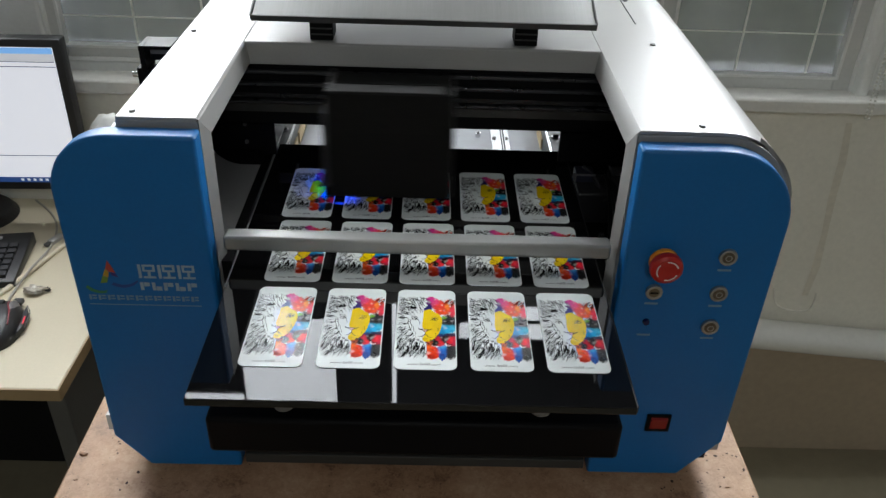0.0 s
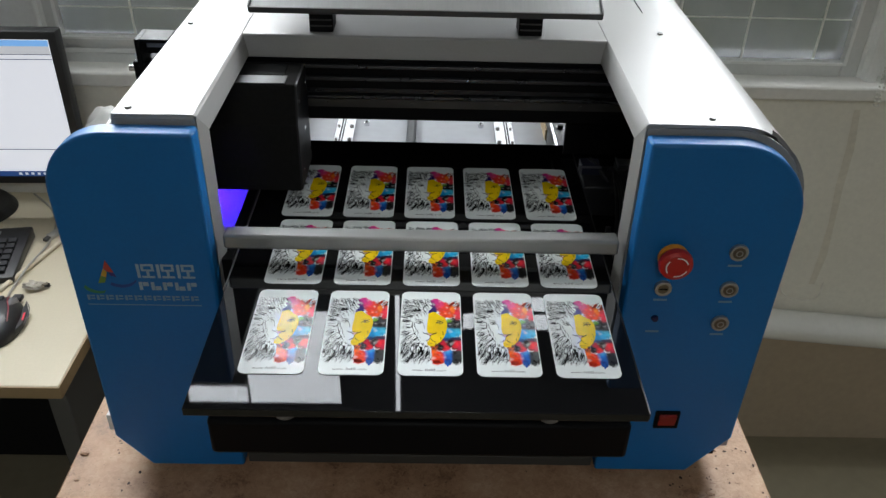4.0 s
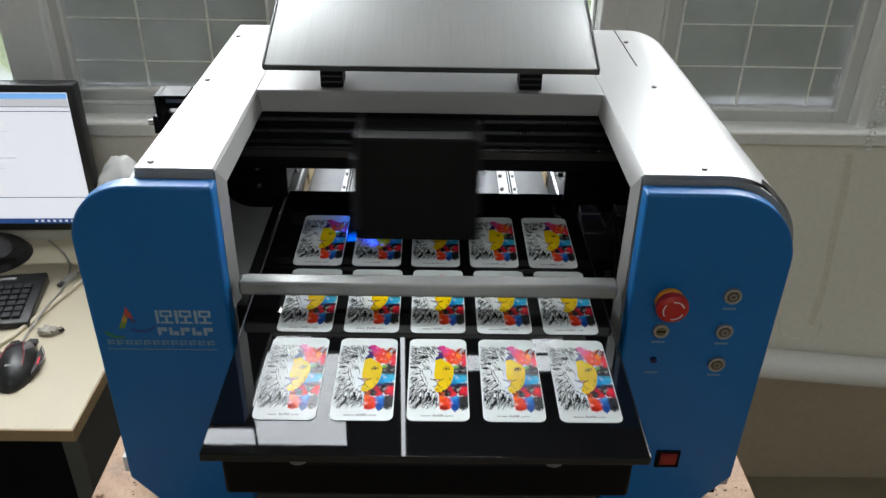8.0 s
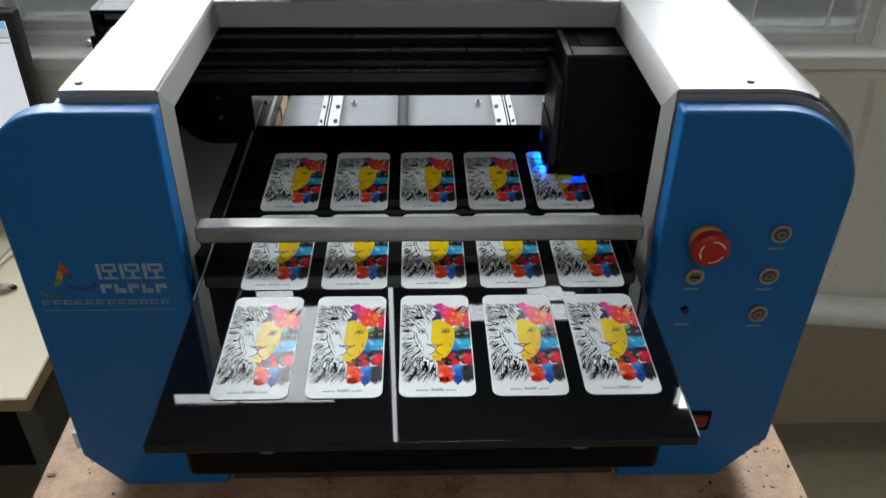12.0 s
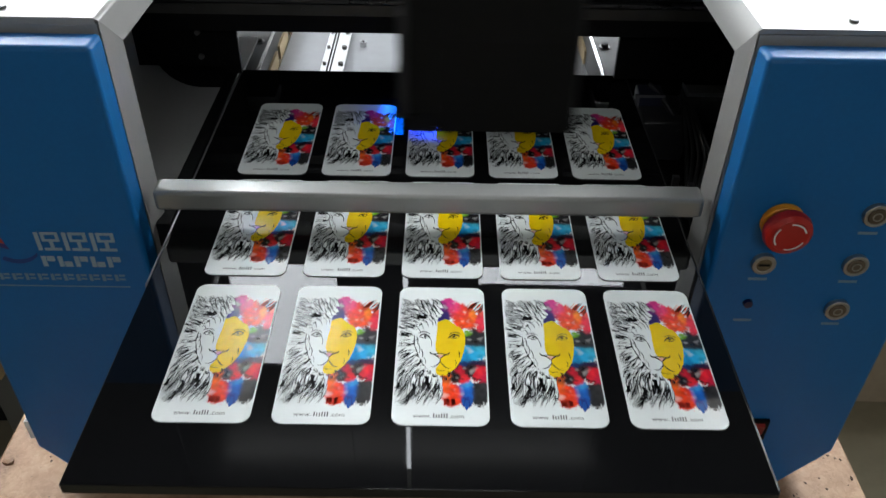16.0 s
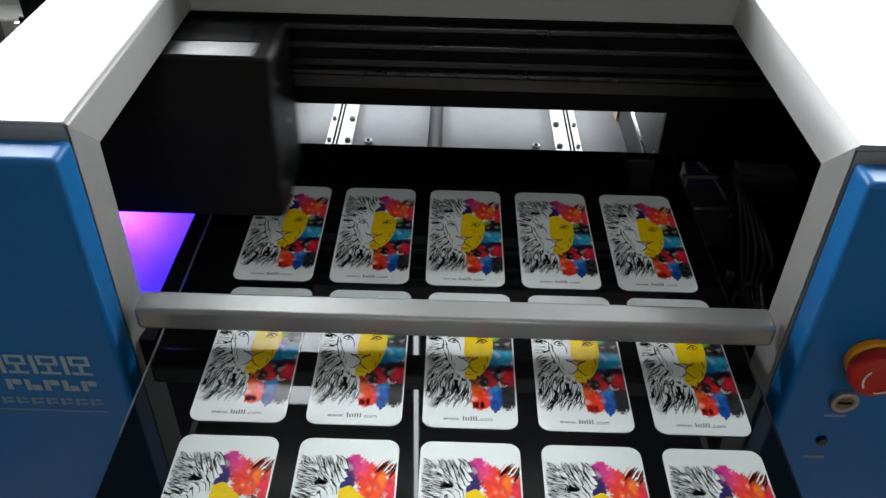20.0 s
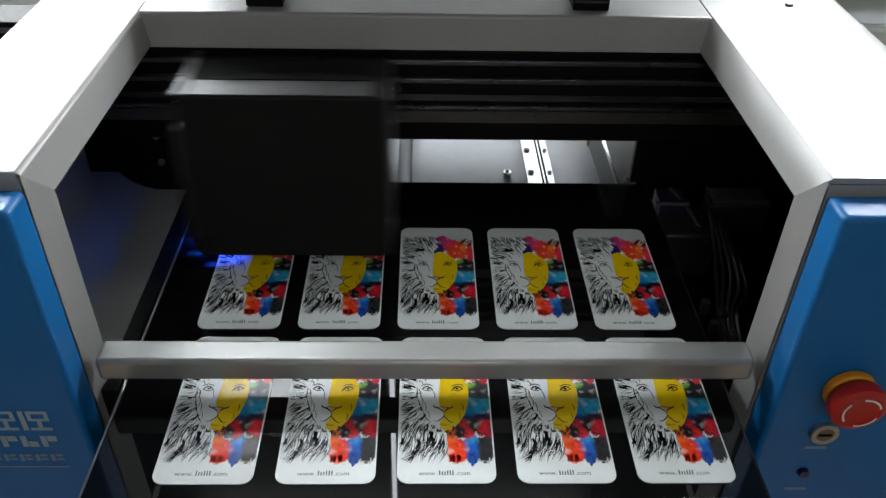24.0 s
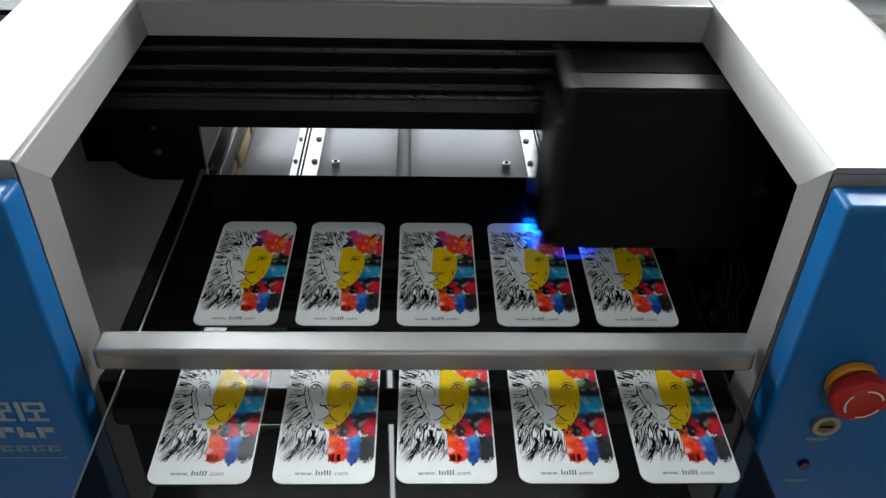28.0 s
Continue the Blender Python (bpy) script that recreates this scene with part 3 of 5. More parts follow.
    bmesh.ops.create_cone(bm, cap_ends=True, segments=48, radius1=0.125, radius2=0.112, depth=0.016, matrix=Matrix.Translation((mx - 0.075, my + 0.045, DT + 0.008)) @ Matrix.Diagonal((1.12, 0.85, 1, 1)))
    part("foot", bm, PLASTIC, m, bevel=0.004)
    bm = bmesh.new()
    bmesh.ops.create_cone(bm, cap_ends=True, segments=48, radius1=0.085, radius2=0.082, depth=0.004, matrix=Matrix.Translation((mx - 0.075, my + 0.045, DT + 0.018)) @ Matrix.Diagonal((1.12, 0.85, 1, 1)))
    part("foot_plate", bm, mat("grey gloss plastic", (0.10, 0.10, 0.11), 0.25), m, "grey glossy plate", smooth=True)

    # keyboard
    k = thing("keyboard", "black desktop keyboard on the cream desk", "keyboard", (-1.02, 0.40, DT))
    kx1, ky0 = -0.838, 0.385
    kt = Matrix.Translation((kx1, ky0, DT)) @ Matrix.Rotation(radians(9), 4, "Z")

    def kput(bm):
        bmesh.ops.transform(bm, matrix=kt, verts=bm.verts)
        return bm
    part("case", kput(finish(prism([(0.0, 0.0), (0.175, 0.0), (0.175, 0.028), (0.0, 0.016)], "x", -0.44, 0.0), 0.004)), PLASTIC, k, smooth=True)
    for r in range(6):
        for c in range(21):
            y = 0.014 + 0.0195 * r
            z = 0.0160 + y * 0.0686
            part("key", kput(finish(prism([(-0.425 + 0.0195 * c, y), (-0.425 + 0.0195 * c + 0.0165, y), (-0.425 + 0.0195 * c + 0.0155, y + 0.0155), (-0.425 + 0.0195 * c + 0.001, y + 0.0155)], "z", z, z + 0.007))), KEYM, k)
    part("badge", kput(box(-0.13, -0.06, 0.150, 0.160, 0.0262, 0.0285)), mat("pale badge", (0.3, 0.3, 0.3), 0.4), k)

    # mouse
    mo = thing("computer_mouse", "black and grey computer mouse with a red light", "mouse", (-0.805, 0.252, DT))
    mt = Matrix.Translation((-0.805, 0.252, DT)) @ Matrix.Rotation(radians(12), 4, "Z")

    def mput(bm):
        bmesh.ops.transform(bm, matrix=mt, verts=bm.verts)
        return bm
    bm = bmesh.new()
    bmesh.ops.create_uvsphere(bm, u_segments=28, v_segments=16, radius=1, matrix=Matrix.Diagonal((0.040, 0.072, 0.040, 1)))
    bmesh.ops.bisect_plane(bm, geom=bm.verts[:] + bm.edges[:] + bm.faces[:], plane_co=(0, 0, 0.0005), plane_no=(0, 0, -1), clear_outer=True)
    bmesh.ops.holes_fill(bm, edges=[e for e in bm.edges if e.is_boundary])
    part("shell", mput(bm), PLASTIC, mo, smooth=True)
    grey, red = mat("grey mouse panel", (0.16, 0.15, 0.155), 0.25), mat("dark red mouse trim", (0.22, 0.02, 0.03), 0.35)
    for sx in (-1, 1):
        bm = bmesh.new()
        bmesh.ops.create_uvsphere(bm, u_segments=20, v_segments=10, radius=1, matrix=Matrix.Translation((sx * 0.015, 0.034, 0.018)) @ Matrix.Rotation(radians(-18), 4, "X") @ Matrix.Diagonal((0.011, 0.032, 0.016, 1)))
        part("button", mput(bm), grey, mo, smooth=True)
        part("button_tip", mput(finish(prism([(sx * 0.004, 0.066), (sx * 0.024, 0.060), (sx * 0.027, 0.076), (sx * 0.010, 0.079)], "z", 0.006, 0.015), 0.002)), PLASTIC, mo)
        part("trim", mput(tube([(sx * 0.006, 0.060, 0.021), (sx * 0.012, 0.030, 0.036), (sx * 0.020, 0.000, 0.0375), (sx * 0.022, -0.030, 0.031)], 0.0013, 8)), red, mo, "dark red trim line", smooth=True)
        part("side_fin", mput(finish(prism([(sx * 0.034, -0.040), (sx * 0.044, -0.020), (sx * 0.046, 0.020), (sx * 0.037, 0.048), (sx * 0.033, 0.010)], "z", 0.004, 0.016), 0.002)), PLASTIC, mo, "angular side grip")
        part("side_line", mput(tube([(sx * 0.0465, -0.020, 0.0168), (sx * 0.0485, 0.018, 0.0168), (sx * 0.0385, 0.046, 0.0165)], 0.0010, 6)), grey, mo, smooth=True)
    part("wheel", mput(cyl((0, 0.036, 0.030), "x", 0.009, 0.007, 18)), mat("dark rubber", (0.02, 0.02, 0.02), 0.7), mo, smooth=True)
    part("badge", mput(box(-0.008, 0.008, -0.034, -0.028, 0.0352, 0.0362)), mat("pale badge", (0.3, 0.3, 0.3), 0.4), mo)
    part("side_light", mput(box(0.0400, 0.0430, -0.012, 0.010, 0.0162, 0.0172)), mat("red glow strip", (0.4, 0.02, 0.03), 0.4, glow=(0.8, 0.02, 0.05, 0.6)), mo)

    # cables and small things
    c1 = thing("thick_cable", "cream cable lying across the desk", "cable", (-0.80, 0.5, DT))
    part("cable", tube([(-0.99, 0.245, DT + 0.005), (-0.92, 0.29, DT + 0.005), (-0.87, 0.325, DT + 0.005), (-0.835, 0.42, DT + 0.005), (-0.80, 0.535, DT + 0.005), (-0.76, 0.66, DT + 0.005)], 0.0050, 10), CREAMCABLE, c1, smooth=True)
    c2 = thing("thin_cable", "thin grey mouse cable on the desk", "cable", (-0.84, 0.5, DT))
    part("cable", tube([(-0.822, 0.322, DT + 0.012), (-0.832, 0.36, DT + 0.004), (-0.825, 0.43, DT + 0.013), (-0.825, 0.52, DT + 0.004), (-0.838, 0.60, DT + 0.004), (-0.875, 0.67, DT + 0.004), (-0.94, 0.735, DT + 0.004)], 0.0024, 8), GREYCABLE, c2, smooth=True)
    u = thing("usb_plug", "grey cable plug lying on the desk", "plug", (-0.83, 0.56, DT))
    pt = Matrix.Translation((-0.832, 0.548, DT)) @ Matrix.Rotation(radians(66), 4, "Z")

    def pput(bm):
        bmesh.ops.transform(bm, matrix=pt, verts=bm.verts)
        return bm
    part("plug_body", pput(finish(box(0.0, 0.036, -0.008, 0.008, 0, 0.010), 0.002)), mat("grey plug", (0.45, 0.44, 0.42), 0.4, 0.3), u, smooth=True)
    part("contact", pput(box(-0.013, 0.0, -0.005, 0.005, 0.002, 0.008)), LEGM, u)
    part("lead", tube([(-0.818, 0.58, DT + 0.005), (-0.80, 0.62, DT + 0.004), (-0.765, 0.70, DT + 0.004)], 0.003, 8), GREYCABLE, u, smooth=True)
    g = thing("crumpled_wrapper", "small crumpled clear plastic wrapper on the desk", "wrapper", (-0.79, 0.37, DT))
    part("wrapper", crumple((-0.792, 0.368, DT + 0.008), (0.028, 0.016, 0.008), 3), mat("clear grey film", (0.42, 0.38, 0.32), 0.25), g)
    part("dark_knot", crumple((-0.768, 0.374, DT + 0.006), (0.007, 0.006, 0.006), 5), PLASTIC, g)
    b = thing("plastic_bag", "crumpled white plastic bag standing behind the monitor", "bag", (-0.67, 0.62, DT))
    part("bag", crumple((-0.683, 0.63, DT + 0.140), (0.072, 0.055, 0.140), 11, 4, 0.05), BAG, b, smooth=True)
    return d


def crumple(c, size, seed, sub=3, amp=0.3):
    bm = bmesh.new()
    bmesh.ops.create_icosphere(bm, subdivisions=sub, radius=1)
    for v in bm.verts:
        n = noise.turbulence(v.co * 2.3 + Vector((seed * 7.1, 0, 0)), 3, False)
        k = 1 + amp * (n - 0.5) * 2
        v.co = Vector((c[0] + v.co.x * k * size[0], c[1] + v.co.y * k * size[1], max(c[2] - size[2], c[2] + v.co.z * k * size[2])))
    return bm


# ---------------------------------------------------------------- the printer
def blue_panels(pr):
    left = [(-0.2480, 0.1725)] + arc(-0.341, 0.1005, 0.072, 90, 180, 12) + [(-0.413, -0.268), (-0.372, -0.322), (-0.2480, -0.322)]
    l = part("left_front_panel", prism(left, "y", -0.192, -0.1665), BLUE, pr, "glossy blue panel with printed marks", bevel=0.004, seg=3)
    right = [(0.2275, -0.322), (0.353, -0.322), (0.403, -0.258), (0.405, 0.083)] + arc(0.316, 0.083, 0.089, 0, 90, 14)[1:] + [(0.2255, 0.172)]
    r = part("right_front_panel", prism(right, "y", -0.192, -0.1665), BLUE, pr, "glossy blue panel with switches", bevel=0.004, seg=3)
    return l, r


def flat(pts, y=-0.1926, bm=None):
    bm = bm or bmesh.new()
    bm.faces.new([bm.verts.new((p[0], y, p[1])) for p in pts])
    return bm


def rect(x0, x1, z0, z1, y=-0.1926, bm=None):
    return flat([(x0, z0), (x1, z0), (x1, z1), (x0, z1)], y, bm)


def marks(l):
    """Printed marks of the left panel, as plain shapes."""
    for name, pts, c in (
            ("red", ((-0.3686, 0.0154), (-0.3640, 0.0050), (-0.3618, -0.0020), (-0.3690, -0.0005), (-0.3725, 0.0040)), (0.42, 0.05, 0.03)),
            ("yellow", ((-0.3727, 0.0037), (-0.3692, -0.0008), (-0.3712, -0.0085), (-0.3772, -0.0060)), (0.45, 0.27, 0.02)),
            ("green", ((-0.3774, -0.0063), (-0.3714, -0.0088), (-0.3740, -0.0160), (-0.3820, -0.0170)), (0.12, 0.22, 0.03)),
            ("violet", ((-0.3616, -0.0022), (-0.3594, -0.0085), (-0.3660, -0.0060), (-0.3680, -0.0015)), (0.05, 0.03, 0.16))):
        part("mark_flame", flat(pts), mat("mark %s ink" % name, c, 0.5), l)
    part("mark_swoosh", flat(arc(-0.384, -0.012, 0.0200, 215, 290, 8) + arc(-0.382, -0.009, 0.0190, 290, 215, 8)), mat("mark green", (0.04, 0.18, 0.08), 0.5), l)
    part("mark_swoosh", flat(arc(-0.356, 0.0000, 0.0230, 235, 322, 8) + arc(-0.355, 0.0045, 0.0230, 318, 240, 8)), mat("mark blue", (0.015, 0.05, 0.22), 0.5), l)
    # three large signs, each a block of bars
    for k in range(3):
        x = -0.3352 + 0.0228 * k
        for a, b, lo, hi in ((0.0, 0.0036, -0.0085, 0.0107), (0.0052, 0.0198, 0.0078, 0.0107), (0.0052, 0.0198, 0.0008, 0.0034), (0.0052, 0.0198, -0.0085, -0.0056), (0.0052, 0.0082, 0.0034, 0.0078), (0.0168, 0.0198, 0.0034, 0.0078), (0.0108, 0.0140, -0.0056, 0.0008)):
            part("sign_bar", rect(x + a, x + b, lo, hi), DIMPRINT, l)
    for k in range(5):
        x = -0.3358 + 0.0137 * k
        part("letter_bar", rect(x, x + 0.0040, -0.0257, -0.0144), DIMPRINT, l)
        part("letter_bar", rect(x + 0.0046, x + 0.0112, -0.0257 if k % 2 else -0.0200, -0.0200 if k % 2 else -0.0144), DIMPRINT, l)
    small = mat("dim blue print", (0.16, 0.25, 0.34), 0.5)
    for k in range(12):
        x = -0.3988 + 0.0109 * k
        part("small_sign", rect(x, x + 0.0030, -0.0412, -0.0338), small, l)
        part("small_sign", rect(x + 0.0038, x + 0.0088, -0.0362, -0.0338), small, l)
        part("small_sign", rect(x + 0.0038, x + 0.0088, -0.0400, -0.0380), small, l)
    part("underline", rect(-0.400, -0.268, -0.0482, -0.0468), small, l)


def switches(r):
    c = (0.2710, -0.192, 0.0337)
    e = part("emergency_stop", cyl((c[0], -0.1958, c[2]), "y", 0.0172, 0.0076, 36), YELLOW, r, "yellow ring of the emergency stop", bevel=0.002)
    head = bmesh.new()
    prof = [(0.012, -0.199), (0.012, -0.2028), (0.0186, -0.2042), (0.0194, -0.2080), (0.0182, -0.2127), (0.0142, -0.2149), (0.0118, -0.2139), (0.0001, -0.2139)]
    seg = 40
    loops = [[head.verts.new((c[0] + q * math.cos(2 * math.pi * i / seg), y, c[2] + q * math.sin(2 * math.pi * i / seg))) for i in range(seg)] for q, y in prof]
    for a, b in zip(loops, loops[1:]):
        for i in range(seg):
            head.faces.new((a[i], a[(i + 1) % seg], b[(i + 1) % seg], b[i]))
    part("button_head", head, RED, e, "red mushroom button", smooth=True)
    for a0 in (20, 140, 260):
        pts = arc(c[0], c[2], 0.0128, a0, a0 + 78, 8) + arc(c[0], c[2], 0.0114, a0 + 78, a0, 8)
        part("arrow_mark", flat(pts, -0.2155), WHITE, e)
    k = part("key_switch", ring((0.2675, 0, -0.0100), 0.0062, 0.0100, -0.197, -0.191), mat("dull chrome", (0.42, 0.41, 0.39), 0.35, 0.85, 0.15, 200, 0.0, 20), r, "chrome key switch", bevel=0.0008)
    part("key_barrel", cyl((0.2675, -0.1945, -0.0100), "y", 0.0066, 0.004, 20), mat("dull brass", (0.20, 0.17, 0.12), 0.35, 0.8), k)
    part("key_slot", box(0.2628, 0.2722, -0.1972, -0.1963, -0.0108, -0.0092), BLACK, k)
    part("indicator", cyl((0.2660, -0.1935, -0.0555), "y", 0.0046, 0.004, 18, 0.0036), mat("dark blue lens", (0.004, 0.006, 0.05), 0.2), r, "small dark blue lens", smooth=True)
    for z in (0.0410, -0.0105, -0.0605):
        b = part("push_button", ring((0.3445, 0, z), 0.0072, 0.0106, -0.1965, -0.191), mat("dull chrome", (0.42, 0.41, 0.39), 0.35, 0.85, 0.15, 200, 0.0, 20), r, "round metal push button", bevel=0.001)
        part("button_cap", cyl((0.3445, -0.1948, z), "y", 0.0072, 0.004, 24), mat("dark bronze", (0.16, 0.13, 0.10), 0.35, 0.7), b, bevel=0.0006)
        part("ring_light", ring((0.3445, 0, z), 0.0030, 0.0040, -0.1973, -0.1964), mat("dull chrome", (0.42, 0.41, 0.39), 0.35, 0.85, 0.15, 200, 0.0, 20), b)
    for x, z in ((0.3445, 0.022), (0.3445, -0.0295), (0.3445, -0.0785), (0.2675, -0.028), (0.2660, -0.0755)):
        part("caption_bar", rect(x - 0.008, x + 0.008, z - 0.0015, z + 0.0015), mat("dim blue print", (0.025, 0.15, 0.32), 0.5), r)
    s = part("rocker_switch", box(0.2935, 0.3255, -0.1955, -0.191, -0.237, -0.208), BLACK, r, "black framed power switch", bevel=0.001)
    part("rocker", prism([(-0.1945, -0.234), (-0.1950, -0.234), (-0.1990, -0.213), (-0.1945, -0.211)], "x", 0.2985, 0.3205), mat("dark red rocker", (0.22, 0.012, 0.008), 0.3), s, bevel=0.0008)


FLANGE_Y = -0.142


def set_back(bm):
    """The lip's lower front corner stands back, where the opening's flange meets it."""
    for v in bm.verts:
        if v.co.y < -0.16 and 0.15 < v.co.z < 0.170:
            v.co.y = FLANGE_Y
    return bm


def flange(xo, xi):
    """The sheet beside the opening, turned in from the front plate and back."""
    s = 1 if xo > xi else -1
    face = ((xo, -0.1655, -0.30), (xo, -0.1655, 0.1815), (xi, FLANGE_Y, 0.1545), (xi, FLANGE_Y, -0.30))
    bm = bmesh.new()
    a = [bm.verts.new(p) for p in face]
    b = [bm.verts.new((p[0] + s * 0.0015, p[1] + 0.003, p[2] - 0.001)) for p in face]
    bm.faces.new(a)
    bm.faces.new(b[::-1])
    for i in range(4):
        j = (i + 1) % 4
        bm.faces.new((a[i], a[j], b[j], b[i]))
    return bm


def housing(pr):
    """Silver sheet-metal covers. The towers are hollow, so that the carriage can run into them."""
    # left tower
    part("left_top_cover", set_back(prism([(-0.338, 0.1765), (-0.2520, 0.1765), (-0.2475, 0.1530), (-0.2438, 0.1545), (-0.2490, 0.1800), (-0.2515, 0.1825), (-0.338, 0.1825)], "y", -0.165, 0.40)), SILVER, pr, "pale silver painted cover", bevel=0.0012)
    part("left_front_plate", prism([(-0.338, -0.30), (-0.2505, -0.30), (-0.2505, 0.1780), (-0.338, 0.1780)], "y", -0.1655, -0.161), SILVER, pr)
    part("left_opening_flange", flange(-0.2490, -0.2438), SILVER, pr)
    part("left_side_wall", box(-0.346, -0.3425, -0.161, 0.40, -0.30, 0.1685), SILVER_IN, pr)
    cove = [(-0.2475, -0.036), (-0.288, -0.036)] + arc(-0.288, 0.0145, 0.0505, 270, 180, 10)[1:] + [(-0.3385, 0.165), (-0.3418, 0.165), (-0.3418, -0.040), (-0.2475, -0.040)]
    part("left_floor_plate", prism(cove, "y", -0.160, 0.30), SILVER_IN, pr, "pale grey coved liner of the tower", smooth=True)
    part("left_inner_wall", box(-0.2470, -0.2345, -0.160, 0.142, -0.30, -0.004), BLACK, pr, "black side rail beside the tray", bevel=0.0006)
    part("rail_end_plate", box(-0.2475, -0.2345, 0.1425, 0.150, -0.10, 0.012), mat("dark grey bracket", (0.10, 0.10, 0.10), 0.4, 0.6), pr, bevel=0.001)
    part("left_side_bracket", box(-0.428, -0.348, -0.150, -0.05, -0.270, -0.13), BLACK, pr, bevel=0.003)
    # right tower
    rt = [(0.2193, 0.1545), (0.2242, 0.1800), (0.2267, 0.1825), (0.318, 0.1825)] + arc(0.318, 0.0875, 0.095, 90, 0, 14)[1:] + [(0.413, -0.300), (0.409, -0.300), (0.409, 0.0875)] + arc(0.318, 0.0875, 0.091, 0, 90, 14)[1:] + [(0.2275, 0.1785), (0.2228, 0.1530)]
    part("right_top_cover", set_back(prism(rt, "y", -0.165, 0.40)), SILVER, pr, "pale silver painted cover with a rounded edge", smooth=True)
    part("right_front_plate", prism([(0.2255, -0.30), (0.409, -0.30), (0.409, 0.0865)] + arc(0.318, 0.0875, 0.0905, 0, 90, 12)[1:] + [(0.2265, 0.1780), (0.2255, 0.1775)], "y", -0.1655, -0.161), SILVER, pr)
    part("right_opening_flange", flange(0.2242, 0.2193), SILVER, pr)
    part("right_floor_plate", box(0.216, 0.409, -0.160, 0.30, -0.064, -0.060), BLACK, pr)
    part("right_inner_wall", box(0.216, 0.220, -0.160, 0.30, -0.30, -0.058), BLACK, pr)
    # top
    part("top_cover", prism([(0.0815, 0.1530), (0.0850, 0.1530), (0.0885, 0.1775), (0.40, 0.1775), (0.40, 0.1825), (0.0880, 0.1825), (0.0858, 0.1805)], "x", -0.2505, 0.2255), SILVER, pr, "pale silver painted top cover", bevel=0.001)
    part("cross_bar", box(-0.2385, 0.2150, -0.1725, -0.150, 0.0190, 0.0378), mat("satin aluminium bar", (0.33, 0.335, 0.325), 0.33, 0.6, 0.05, 60, 0.0, 9, spec=0.4), pr, "square silver bar across the opening", bevel=0.0035, seg=3)
    # rail colour darkened for the shade under the tray
    part("bottom_rail", box(-0.242, 0.222, -0.19, -0.165, -0.316, -0.300), mat("rail darkened for shade", (0.045, 0.045, 0.042), 0.5, 0.2), pr, bevel=0.001)
    part("base_plate", box(-0.40, 0.40, -0.16, 0.40, -0.322, -0.300), BLACK, pr)
    for x in (-0.34, 0.34):
        for y in (-0.11, 0.34):
            part("foot", cyl((x, y, -0.3335), "z", 0.022, 0.023, 20), PLASTIC, pr)
    part("cover_seam", box(0.2960, 0.2975, 0.21, 0.398, 0.1826, 0.1831), BLACK, pr)
    for x, y in ((0.298, -0.149), (0.302, 0.119), (-0.324, -0.149), (-0.326, 0.122), (0.304, 0.33), (-0.326, 0.33)):
        part("screw", cyl((x, y, 0.1833), "z", 0.0036, 0.0022, 14), LEGM, pr, smooth=True)
    # raised lid
    tilt = Matrix.Translation((-0.0115, 0.088, 0.2175)) @ Matrix.Rotation(radians(19.5), 4, "X")

    def lput(bm):
        bmesh.ops.transform(bm, matrix=tilt, verts=bm.verts)
        return bm
    lid = part("lid", lput(finish(box(-0.226, 0.226, 0.0, 0.33, -0.0075, 0.0), 0.001)), STEEL, pr, "brushed steel lid standing ajar", smooth=True)
    part("lid_edge", lput(box(-0.2275, 0.2275, -0.0015, 0.0005, -0.0080, 0.0005)), mat("dark lid edge", (0.10, 0.10, 0.10), 0.4, 0.5), lid)
    for sx in (-1, 1):
        part("lid_edge", lput(box(sx * 0.2275 - 0.0015, sx * 0.2275 + 0.0005, 0.0005, 0.33, -0.0080, 0.0015)), mat("dark lid edge", (0.10, 0.10, 0.10), 0.4, 0.5), lid)
    for x in (-0.149, 0.125):
        h = part("lid_hinge", box(x - 0.0155, x + 0.0155, 0.098, 0.135, 0.1827, 0.2140), BLACK, pr, "black hinge block", bevel=0.0015)
        for z in (0.190, 0.198, 0.206):
            part("hinge_groove", box(x - 0.014, x + 0.014, 0.0970, 0.0978, z, z + 0.002), mat("worn black", (0.03, 0.03, 0.03), 0.4), h)


